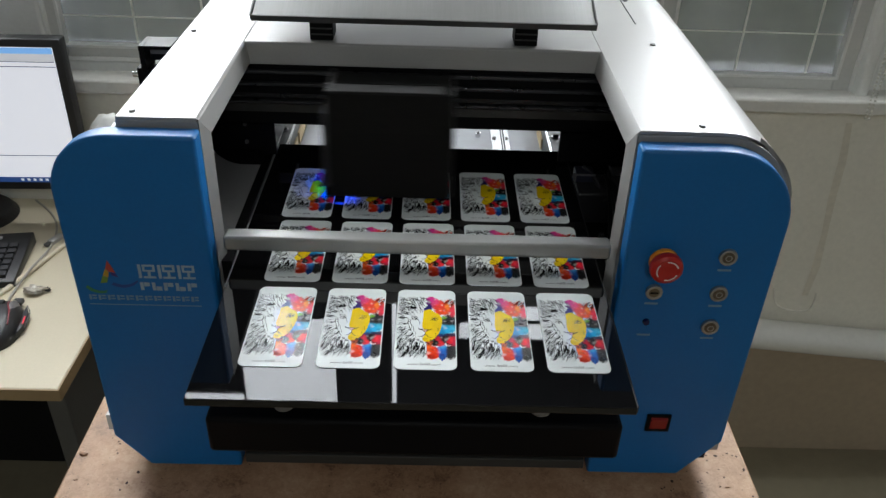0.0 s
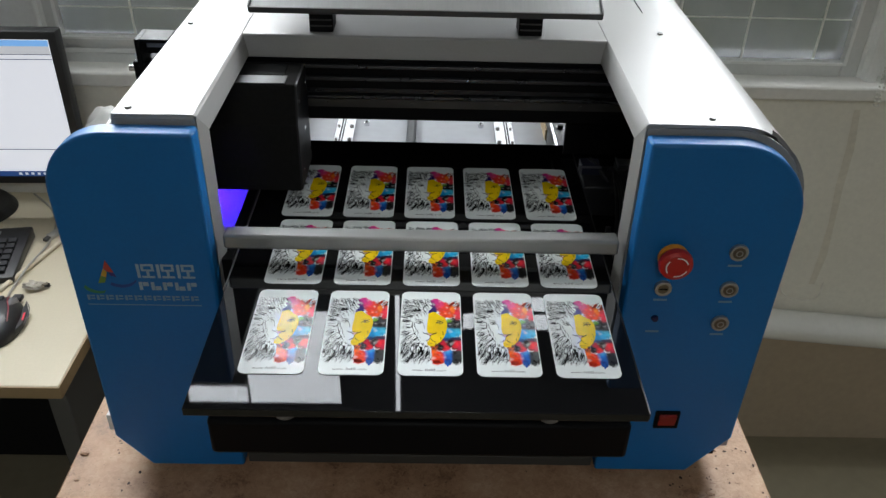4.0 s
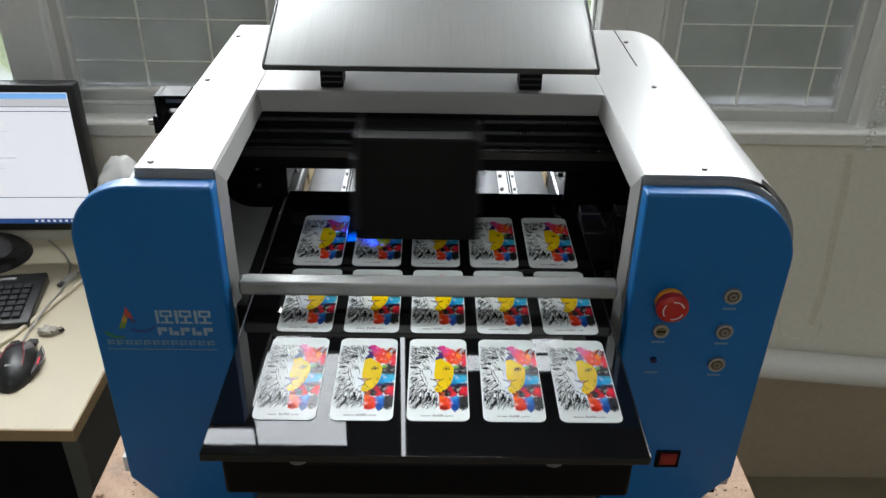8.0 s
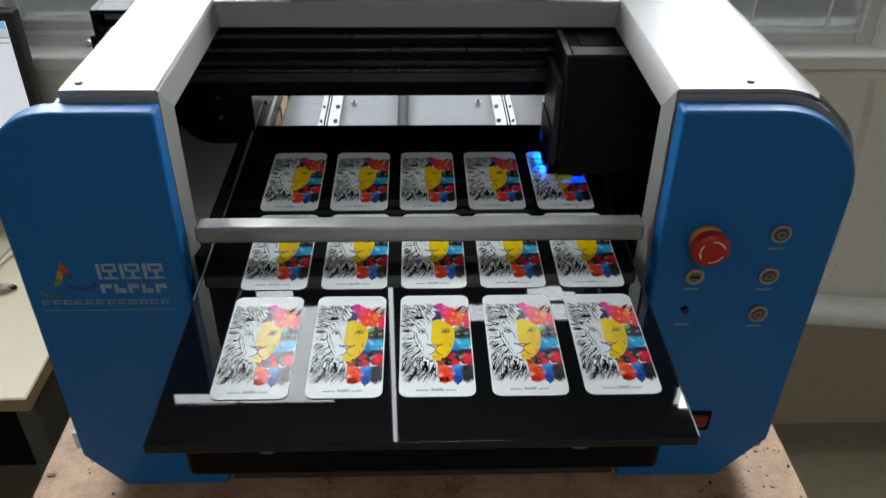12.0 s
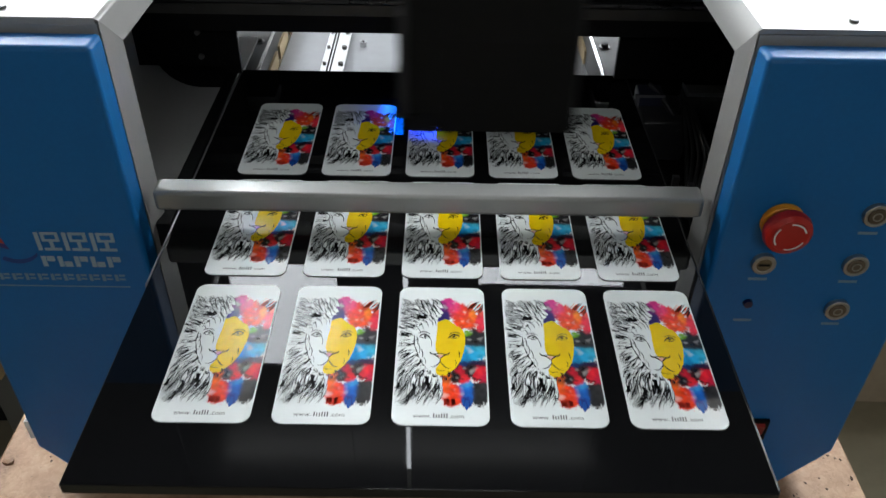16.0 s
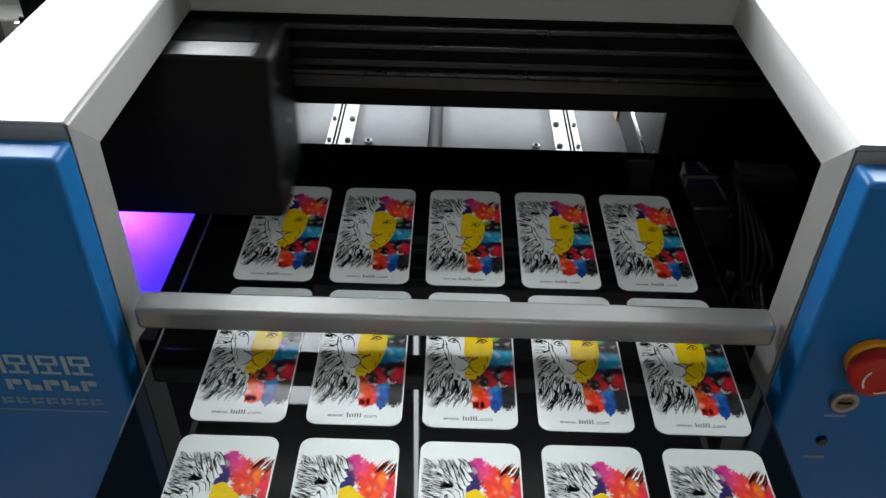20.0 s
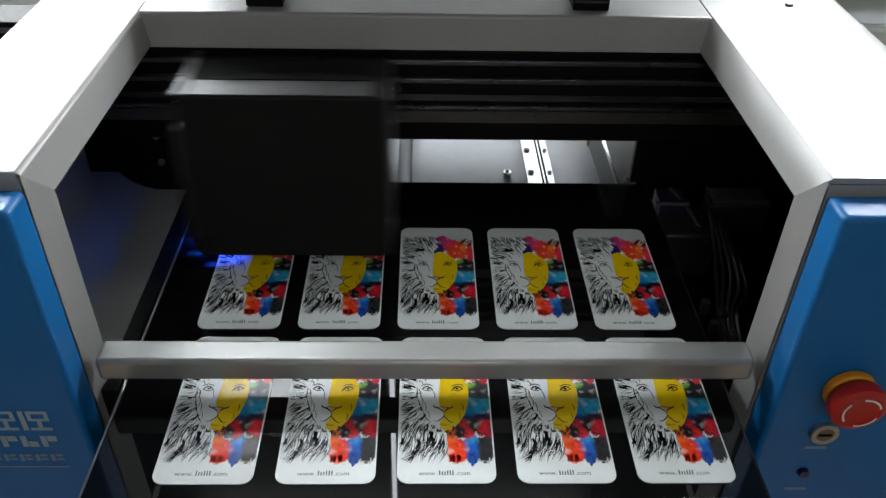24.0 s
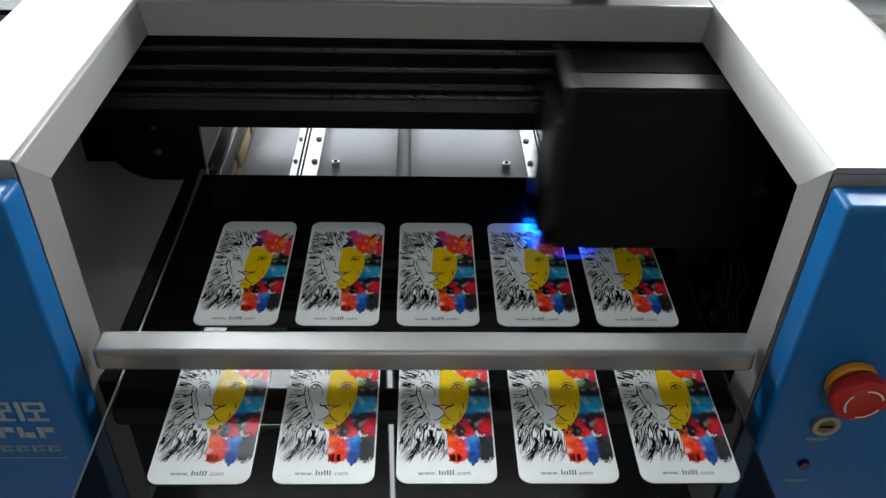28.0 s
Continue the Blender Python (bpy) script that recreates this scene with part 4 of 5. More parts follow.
def inside(pr):
    # beam with two running rails and a ledge
    bm = box(-0.337, 0.385, 0.088, 0.150, 0.0636, 0.150)
    beam = part("beam", bm, BLACK, pr, "black beam that carries the print carriage", bevel=0.001)
    for z, d in ((0.1395, 0.007), (0.1225, 0.007)):
        part("beam_rail", box(-0.337, 0.385, 0.088 - d, 0.0875, z, z + 0.005), mat("dark rail steel", (0.065, 0.065, 0.07), 0.28, 0.8), beam, bevel=0.001)
    part("beam_ledge", box(-0.337, 0.385, 0.080, 0.0875, 0.098, 0.1015), mat("dark rail steel", (0.065, 0.065, 0.07), 0.28, 0.8), beam, bevel=0.0006)
    part("encoder_strip", box(-0.335, 0.405, 0.0865, 0.0878, 0.104, 0.110), BLACK_GLOSS, beam)
    part("beam_strip", box(-0.337, 0.385, 0.0835, 0.0876, 0.084, 0.0955), mat("dark satin strip", (0.055, 0.053, 0.05), 0.35, 0.6, 0.25, 40, 0.0, 12), beam, "dark satin strip along the beam")
    for k in range(5):
        part("beam_bolt", cyl((-0.26 + 0.115 * k, 0.0830, 0.0898), "y", 0.0022, 0.002, 10), mat("black bolt", (0.03, 0.03, 0.03), 0.5), beam)
    part("left_cheek", box(-0.338, -0.2480, 0.112, 0.118, 0.012, 0.0636), BLACK, pr)
    part("left_cheek", box(-0.2479, -0.2255, 0.112, 0.118, 0.004, 0.0636), BLACK, pr)
    part("left_rear_wall", box(-0.342, -0.2480, 0.155, 0.160, -0.036, 0.170), BLACK, pr)
    part("right_cheek", box(0.1890, 0.409, 0.112, 0.118, 0.004, 0.0636), BLACK, pr)
    part("right_rear_wall", prism([(0.2095, -0.06), (0.408, -0.06), (0.408, 0.08), (0.38, 0.145), (0.33, 0.175), (0.2095, 0.175)], "y", 0.155, 0.160), BLACK, pr)
    # unseen black sheets, added to keep window light out of the tray's reflection
    part("cover_light_stop", box(-0.250, 0.225, 0.155, 0.398, 0.1725, 0.1760), BLACK, pr)
    part("dark_back_sheet", prism([(-0.337, 0.03), (0.408, 0.03), (0.408, 0.08), (0.38, 0.145), (0.33, 0.175), (-0.337, 0.175)], "y", 0.394, 0.399), BLACK, pr)
    part("white_tab", box(-0.420, -0.4135, -0.186, -0.168, -0.262, -0.236), WHITE, pr)
    for x, z in ((-0.267, 0.0522), (-0.267, 0.0242), (0.30, 0.06)):
        part("cheek_bolt", cyl((x, 0.1105, z), "y", 0.003, 0.004, 12), LEGM, pr)
    # bed under the tray
    part("bed_cover", box(-0.250, 0.230, -0.300, -0.1935, -0.180, -0.126), BLACK, pr, "black box under the front of the tray", bevel=0.006)
    part("bed_beam", box(-0.20, 0.18, -0.19, 0.14, -0.16, -0.10), BLACK, pr)
    part("front_apron", box(-0.2415, 0.2155, -0.158, -0.154, -0.30, -0.03), BLACK, pr)
    bed = part("bed_plate", box(-0.2335, 0.2050, 0.14, 0.60, -0.110, -0.100), ALU, pr, "pale grey bed plate behind the tray", bevel=0.001)
    for x0, side in ((-0.1716, 1), (0.1430, -1)):
        # each ground rail: a narrow run, two grooves, and a broad run towards the middle
        def run(a, b, z0, z1):
            return box(min(x0 + side * a, x0 + side * b), max(x0 + side * a, x0 + side * b), 0.145, 0.598, z0, z1)
        r = part("bed_rail", run(0.0, 0.0325, -0.0995, -0.0905), RAIL, bed, "bright ground rail", bevel=0.0006)
        part("rail_run", run(0.0, 0.0085, -0.0904, -0.0880), RAIL, r, bevel=0.0004)
        part("rail_run", run(0.0110, 0.0128, -0.0904, -0.0884), RAIL, r)
        part("rail_run", run(0.0150, 0.0325, -0.0904, -0.0880), RAIL, r, bevel=0.0004)
        for g in (0.0086, 0.0129):
            part("rail_groove", run(g, g + 0.0022, -0.0904, -0.0900), BLACK, r)
        for k in range(8):
            for a, q in ((0.0270, 0.0036), (0.0042, 0.0024)):
                part("rail_bolt", cyl((x0 + side * a, 0.171 + 0.0535 * k, -0.0872), "z", q, 0.0026, 12), LEGM, r)
    for x in (-0.1190, 0.0895):
        for y in (0.19, 0.291, 0.42):
            b = part("bed_bolt", cyl((x - 0.0015, y - 0.004, -0.0960), "z", 0.0050, 0.0080, 20), RAIL, bed, bevel=0.0008)
            part("bolt_socket", cyl((x - 0.0015, y - 0.004, -0.0917), "z", 0.0027, 0.0008, 6), BLACK, b)
    sc = part("lead_screw", cyl((-0.0377, 0.37, -0.090), "y", 0.0066, 0.45, 20), BLACK, bed, "threaded lead screw", smooth=True)
    for k in range(110):
        part("thread", ring((-0.0377, 0, -0.090), 0.0064, 0.0086, 0.15 + 0.0041 * k, 0.1520 + 0.0041 * k, 14), mat("screw steel", (0.22, 0.22, 0.23), 0.3, 0.9), sc)
    bracket = mat("dark grey bracket", (0.10, 0.10, 0.10), 0.4, 0.6)
    for x0, x1, side in ((-0.305, -0.2370, 1), (0.2020, 0.275, -1)):
        inner = x1 if side > 0 else x0
        b = part("bed_side", box(x0, x1, 0.185, 0.60, -0.0999, -0.052), bracket, pr, "dark grey angle bracket beside the bed", bevel=0.001)
        part("bracket_lip", box(inner - 0.0022, inner + 0.0022, 0.183, 0.60, -0.0515, -0.0495), RAIL, b, "bright worn edge", bevel=0.0006)
        for k in range(0 if side > 0 else 2, 4):
            y = 0.195 + 0.085 * k
            part("bed_side_board", box(min(inner, inner + side * 0.003), max(inner, inner + side * 0.003), y, y + 0.068, -0.0985, -0.078), BEIGE, b, "beige board")
        for y in (0.205, 0.32, 0.43):
            part("bracket_bolt", cyl((inner - side * 0.0150, y, -0.0495), "z", 0.0048, 0.0050, 16), LEGM, b, bevel=0.0008)
            part("bracket_washer", cyl((inner - side * 0.0150, y, -0.0515), "z", 0.0078, 0.0012, 18), mat("dull washer", (0.35, 0.35, 0.36), 0.4, 0.8), b)
    # capping station in the right tower
    cap = part("capping_station", box(0.2120, 0.262, 0.045, 0.108, -0.060, -0.012), mat("dark station block", (0.020, 0.020, 0.023), 0.4), pr, "dark capping station with tubes", bevel=0.003)
    part("wiper", box(0.2130, 0.2400, 0.080, 0.106, -0.030, 0.001), mat("smoked block", (0.020, 0.022, 0.045), 0.3), cap, bevel=0.001)
    edge = mat("worn bright edge", (0.26, 0.26, 0.28), 0.3, 0.7)
    part("wiper_edge", box(0.2115, 0.2410, 0.0785, 0.0795, -0.001, 0.0022), edge, cap)
    part("wiper_edge", box(0.2115, 0.2130, 0.0785, 0.0795, -0.030, -0.0012), edge, cap)
    part("wiper_spring", cyl((0.2095, 0.078, -0.003), "z", 0.0022, 0.012, 12), edge, cap, smooth=True)
    part("wiper_lever", tube([(0.226, 0.100, 0.004), (0.234, 0.090, 0.000), (0.245, 0.070, -0.010), (0.252, 0.045, -0.022)], 0.0032, 10), mat("smoked lever", (0.025, 0.025, 0.03), 0.35), cap, smooth=True)
    part("ink_cup", box(0.264, 0.324, 0.082, 0.110, -0.035, -0.002), mat("smoked plastic", (0.030, 0.030, 0.033), 0.3, 0, 0.2), cap, "smoked plastic cup", bevel=0.004)
    part("cup_pad", box(0.268, 0.320, 0.086, 0.108, -0.0019, 0.0010), mat("grey foam pad", (0.14, 0.14, 0.14), 0.6, 0, 0.3, 60, 0.2), cap, "grey foam pad", bevel=0.001)
    for q in ((0.268, 0.320, 0.0840, 0.0856), (0.2655, 0.2672, 0.0840, 0.110)):
        part("cup_rim", box(q[0], q[1], q[2], q[3], -0.0019, 0.0022), edge, cap)
    for y in (-0.035, -0.012):
        part("base_screw", cyl((0.232 + 0.4 * (y + 0.035), y, -0.0585), "z", 0.0026, 0.003, 12), edge, cap, smooth=True)
    for k in range(5):
        x = 0.246 + 0.004 * k
        part("ink_tube", tube([(x, 0.075 - 0.006 * k, -0.012), (x + 0.004, 0.055, 0.012 - 0.004 * k), (x + 0.008, 0.02 - 0.01 * k, -0.02), (x + 0.002, -0.03, -0.045), (x - 0.004, -0.09, -0.055)], 0.0020, 8), mat("cloudy tube", (0.010, 0.010, 0.011), 0.4), cap, smooth=True)
    for k in range(6):
        part("tube_clip", box(0.236 + 0.012 * (k % 2), 0.243 + 0.012 * (k % 2), -0.02 - 0.014 * k, -0.013 - 0.014 * k, -0.052, -0.040), mat("dark clip", (0.04, 0.04, 0.045), 0.4), cap, bevel=0.001)
    # beam end that stands out on the left
    d = part("beam_end", box(-0.3890, -0.3465, 0.080, 0.120, 0.1690, 0.1740), BLACK, pr, "slim black beam end with a grey label", bevel=0.001)
    part("end_plate", box(-0.3900, -0.3830, 0.078, 0.118, 0.1380, 0.1745), BLACK, d, bevel=0.001)
    part("end_arm", box(-0.3830, -0.3465, 0.100, 0.112, 0.1480, 0.1690), BLACK, d, bevel=0.001)
    part("end_label", box(-0.3810, -0.3480, 0.0975, 0.0995, 0.1575, 0.1680), mat("grey label", (0.20, 0.20, 0.22), 0.4), d)
    part("belt_bracket", box(-0.3990, -0.3650, 0.084, 0.125, 0.1160, 0.1420), BLACK, d, bevel=0.002)
    part("bracket_foot", box(-0.3900, -0.3465, 0.088, 0.125, 0.1000, 0.1160), BLACK, d, bevel=0.002)
    part("end_screw", cyl((-0.4030, 0.092, 0.1300), "x", 0.004, 0.008, 14), RAIL, d)


def printer():
    pr = thing("flatbed_printer", "blue and silver flatbed printer with its lid ajar", "printer", (0, 0.1, TT))
    l, r = blue_panels(pr)
    marks(l)
    switches(r)
    housing(pr)
    inside(pr)
    return pr


def tray():
    t = thing("print_tray", "glossy black glass print tray full of cards", "print tray", (0, 0, 0))
    part("plate", box(-0.229, 0.205, -0.414, 0.143, -0.009, 0.0), GLASS, t, bevel=0.0008)
    # pale strip along the rear part of the left edge only
    part("left_edge_strip", box(-0.2308, -0.2294, -0.230, 0.143, -0.010, -0.0008), mat("pale tray edge", (0.30, 0.30, 0.30), 0.3, 0.7), t)
    part("right_edge_strip", box(0.2054, 0.2070, -0.410, 0.143, -0.010, -0.0020), mat("dark tray edge", (0.05, 0.05, 0.05), 0.3, 0.7), t)
    part("carrier", box(-0.19, 0.17, -0.33, 0.12, -0.028, -0.0095), BLACK, t)
    for x in (-0.140, 0.117):
        k = part("levelling_knob", cyl((x, -0.385, -0.022), "z", 0.011, 0.022, 16), mat("grey knob", (0.14, 0.135, 0.13), 0.5), t, bevel=0.002)
        part("knob_screw", cyl((x, -0.385, -0.0355), "z", 0.004, 0.006, 10), RAIL, k)
    return t


# ---------------------------------------------------------------- the print carriage
CW = 0.164


def carriage():
    c = thing("print_carriage", "black print head carriage with a violet lamp", "print carriage", (0, 0, 0))
    prof = [(-0.0135, 0.007), (-0.0125, 0.100), (-0.0030, 0.1485), (-0.0010, 0.1500), (0.070, 0.1500), (0.076, 0.147), (0.076, 0.007)]
    part("shell", prism(prof, "x", 0.028, CW - 0.0025), CARRIAGE, c)
    # the end of the shell is hollow: the lamp sits in it and shines down
    part("lamp_bay", prism([(-0.0134, 0.026), *prof[1:6], (0.076, 0.026)], "x", 0.0013, 0.0278), CARRIAGE, c)
    part("bay_front", box(0.0085, 0.0278, -0.0134, 0.034, 0.007, 0.0257), CARRIAGE, c)
    part("bay_front", box(-0.0002, 0.0084, -0.0133, 0.0124, 0.007, 0.0238), CARRIAGE, c)
    part("bay_back", box(0.0, 0.0278, 0.0745, 0.076, 0.007, 0.0257), CARRIAGE, c)
    part("bay_block", box(0.0015, 0.0276, 0.0342, 0.0743, 0.0126, 0.0256), BLACK, c)
    # satin metal plates close both ends
    satin, dull = mat("satin side plate", (0.05, 0.05, 0.052), 0.55, 0.4, 0.08, 120, 0.01, 10), mat("dark side plate", (0.016, 0.016, 0.018), 0.5, 0.3, 0.12, 120, 0.02, 10)
    part("side_plate", prism([(-0.0130, 0.024), (-0.0121, 0.100), (-0.0026, 0.1485), (0.0, 0.1502), (0.0755, 0.1502), (0.0755, 0.024)], "x", -0.0002, 0.0012), dull, c, "dark grey end plate")
    part("side_plate_edge", prism([(-0.0020, 0.1504), (0.0790, 0.1504), (0.0790, 0.1520), (-0.0030, 0.1520)], "x", -0.0010, 0.0050), satin, c, "satin silver edge of the end plate", bevel=0.0004)
    right_plate = part("side_plate", prism([(-0.0133, 0.009), (-0.0123, 0.100), (-0.0028, 0.1483), (0.0, 0.1498), (0.0700, 0.1498), (0.0757, 0.1465), (0.0757, 0.009)], "x", CW - 0.0024, CW), dull, c, "dark grey end plate")
    for y, q in ((0.004, 0.030), (0.066, 0.030), (0.004, 0.125), (0.066, 0.125), (0.035, 0.075)):
        part("plate_screw", cyl((CW + 0.0006, y, q), "x", 0.0026, 0.0012, 14), RAIL, right_plate, smooth=True)
    part("top_strip", box(0.0080, CW - 0.0150, -0.0005, 0.0250, 0.1502, 0.1512), mat("worn grey strip", (0.012, 0.012, 0.012), 0.5, 0.2, 0.2, 60, 0.0, 20), c, "worn grey strip on the top edge", bevel=0.0003)
    part("top_plate", box(0.02, CW - 0.02, 0.027, 0.066, 0.1502, 0.1512), mat("scuffed black plate", (0.006, 0.006, 0.006), 0.7, spec=0.04), c, bevel=0.0003)
    part("lamp_housing", box(-0.0085, -0.0008, 0.000, 0.076, 0.0120, 0.120), mat("grey lamp housing", (0.022, 0.022, 0.024), 0.5), c, bevel=0.001)
    lamp = bmesh.new()
    lamp.faces.new([lamp.verts.new(p) for p in ((-0.0076, 0.015, 0.0052), (0.0030, 0.015, 0.0052), (0.0030, 0.040, 0.0052), (-0.0076, 0.040, 0.0052))])
    part("lamp", lamp, UV, c, "violet curing lamp")
    # unseen black shields, added to keep the violet light off the cards
    part("lamp_back", box(-0.0007, 0.0083, 0.0142, 0.0340, 0.0122, 0.0238), BLACK, c)
    part("lamp_block", box(-0.0080, 0.0034, 0.0145, 0.0405, 0.0054, 0.0117), BLACK, c)
    part("lamp_shield", box(-0.0100, -0.0086, 0.0, 0.076, 0.0019, 0.0600), BLACK, c)
    part("lamp_shield", box(-0.0085, 0.0083, 0.0126, 0.0140, 0.0028, 0.0118), BLACK, c)
    part("lamp_shield", box(-0.0085, 0.0083, 0.0465, 0.0480, 0.0028, 0.0118), BLACK, c)
    part("lamp_shield", box(0.0084, 0.0098, 0.0126, 0.0480, 0.0028, 0.0069), BLACK, c)
    part("lamp_shield", box(-0.0100, -0.0003, -0.0014, -0.0002, 0.0015, 0.0135), BLACK, c)
    part("lamp_cap", box(-0.0148, -0.0101, 0.006, 0.056, 0.0105, 0.0150), BLACK, c)
    # added blue emitters imitate the lamp's spill to the left and in front
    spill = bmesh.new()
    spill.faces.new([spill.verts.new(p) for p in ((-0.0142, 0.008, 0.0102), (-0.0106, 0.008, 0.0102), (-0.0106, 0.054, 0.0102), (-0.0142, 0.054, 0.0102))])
    part("lamp_glow", box(-0.0106, -0.0101, 0.0565, 0.075, 0.012, 0.024), UV_SIDE, c, "added blue glow on the lamp housing's side")
    part("side_spill", spill, UV_BLUE, c, "added blue emitter for the lamp's side spill")
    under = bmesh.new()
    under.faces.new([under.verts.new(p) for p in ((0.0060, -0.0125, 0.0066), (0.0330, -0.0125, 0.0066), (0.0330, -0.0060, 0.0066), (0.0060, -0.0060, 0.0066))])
    part("front_spill", under, UV_FRONT, c, "added blue emitter for spill under the front edge")
    part("print_head", box(0.05, 0.13, 0.01, 0.06, 0.0060, 0.0098), LEGM, c)
    return c


# ---------------------------------------------------------------- the printed cards
CARD_W, CARD_L = 0.0645, 0.1360
PRINT_UP = 0.0013      # the print sits a little high on the card


def blob(cx, cy, rx, ry, seed, rough=0.25, n=26):
    r = random.Random(seed)
    ph = [r.uniform(0, 6.28) for _ in range(4)]
    pts = []
    for i in range(n):
        a = 2 * math.pi * i / n
        k = 1 + rough * (0.5 * math.sin(2 * a + ph[0]) + 0.4 * math.sin(3 * a + ph[1]) + 0.35 * math.sin(5 * a + ph[2]) + 0.3 * math.sin(8 * a + ph[3]) + r.uniform(-0.25, 0.25))
        pts.append((cx + rx * k * math.cos(a), cy + ry * k * math.sin(a)))
    return pts


def smooth_line(P, n=6):
    P = [Vector((p[0], p[1], 0)) for p in P]
    out = []
    for i in range(len(P) - 1):
        a, b, c, d = P[max(0, i - 1)], P[i], P[i + 1], P[min(len(P) - 1, i + 2)]
        for k in range(n):
            t = k / n
            out.append(0.5 * ((2 * b) + (c - a) * t + (2 * a - 5 * b + 4 * c - d) * t * t + (3 * b - a - 3 * c + d) * t ** 3))
    out.append(P[-1])
    return [(v.x, v.y) for v in out]


def stroke(bm, P, w, z, taper=True, n=4):
    """A tapered pen stroke through the points, in card shares."""
    L = smooth_line(P, n)
    vs = []
    for i, p in enumerate(L):
        q, s = L[min(i + 1, len(L) - 1)], L[max(i - 1, 0)]
        dx, dy = (q[0] - s[0]) * CARD_W, (q[1] - s[1]) * CARD_L
        d = math.hypot(dx, dy) or 1
        t = i / (len(L) - 1)
        h = w * (math.sin(math.pi * (0.12 + 0.88 * t)) ** 0.8 if taper else 1) * 0.5 + 0.00004
        x, y = on_card(p)
        vs.append((bm.verts.new((x - dy / d * h, y + dx / d * h, z)), bm.verts.new((x + dy / d * h, y - dx / d * h, z))))
    for a, b in zip(vs, vs[1:]):
        bm.faces.new((a[0], a[1], b[1], b[0]))


def on_card(p):
    return (p[0] - 0.5) * CARD_W, (p[1] - 0.5) * CARD_L + PRINT_UP


def patch(pts, z):
    bm = bmesh.new()
    f = bm.faces.new([bm.verts.new((*on_card(p), z)) for p in pts])
    bmesh.ops.triangulate(bm, faces=[f])
    return bm


# watercolour: centre and reach in shares of the card, colour
WASH = (
    ((0.528, 0.755, 0.060, 0.050), (0.030, 0.020, 0.13)), ((0.525, 0.825, 0.050, 0.038), (0.11, 0.015, 0.14)), ((0.59, 0.850, 0.065, 0.032), (0.66, 0.04, 0.24)),
    ((0.65, 0.815, 0.07, 0.040), (0.80, 0.06, 0.20)), ((0.72, 0.78, 0.09, 0.050), (0.82, 0.045, 0.03)), ((0.785, 0.715, 0.11, 0.048), (0.86, 0.07, 0.015)),
    ((0.85, 0.755, 0.040, 0.050), (0.88, 0.20, 0.02)), ((0.737, 0.712, 0.020, 0.014), (0.92, 0.45, 0.30)), ((0.760, 0.785, 0.014, 0.018), (0.92, 0.40, 0.20)),
    ((0.945, 0.700, 0.045, 0.055), (0.75, 0.03, 0.06)), ((0.955, 0.78, 0.022, 0.030), (0.80, 0.08, 0.06)), ((0.80, 0.614, 0.050, 0.018), (0.16, 0.40, 0.02)),
    ((0.88, 0.585, 0.09, 0.052), (0.020, 0.020, 0.023)), ((0.955, 0.565, 0.05, 0.060), (0.022, 0.022, 0.026)), ((0.80, 0.560, 0.05, 0.030), (0.03, 0.03, 0.034)),
    ((0.86, 0.475, 0.11, 0.040), (0.015, 0.33, 0.60)), ((0.93, 0.490, 0.06, 0.038), (0.05, 0.46, 0.66)), ((0.77, 0.440, 0.060, 0.034), (0.010, 0.23, 0.50)),
    ((0.75, 0.394, 0.05, 0.020), (0.008, 0.03, 0.12)), ((0.88, 0.397, 0.10, 0.020), (0.010, 0.012, 0.05)), ((0.71, 0.350, 0.060, 0.028), (0.52, 0.012, 0.03)),
    ((0.655, 0.310, 0.060, 0.040), (0.015, 0.012, 0.014)), ((0.745, 0.295, 0.05, 0.034), (0.75, 0.02, 0.03)), ((0.80, 0.345, 0.055, 0.033), (0.025, 0.012, 0.02)),
    ((0.91, 0.340, 0.085, 0.048), (0.72, 0.015, 0.03)), ((0.955, 0.300, 0.04, 0.030), (0.55, 0.012, 0.05)), ((0.555, 0.275, 0.045, 0.055), (0.86, 0.13, 0.015)),
    ((0.62, 0.185, 0.090, 0.055), (0.84, 0.045, 0.010)), ((0.56, 0.210, 0.045, 0.045), (0.86, 0.09, 0.012)), ((0.775, 0.205, 0.070, 0.050), (0.010, 0.12, 0.50)),
    ((0.777, 0.248, 0.05, 0.024), (0.04, 0.33, 0.70)), ((0.77, 0.145, 0.05, 0.030), (0.006, 0.03, 0.20)), ((0.91, 0.200, 0.075, 0.058), (0.022, 0.022, 0.024)),
    ((0.955, 0.240, 0.035, 0.035), (0.03, 0.028, 0.03)))


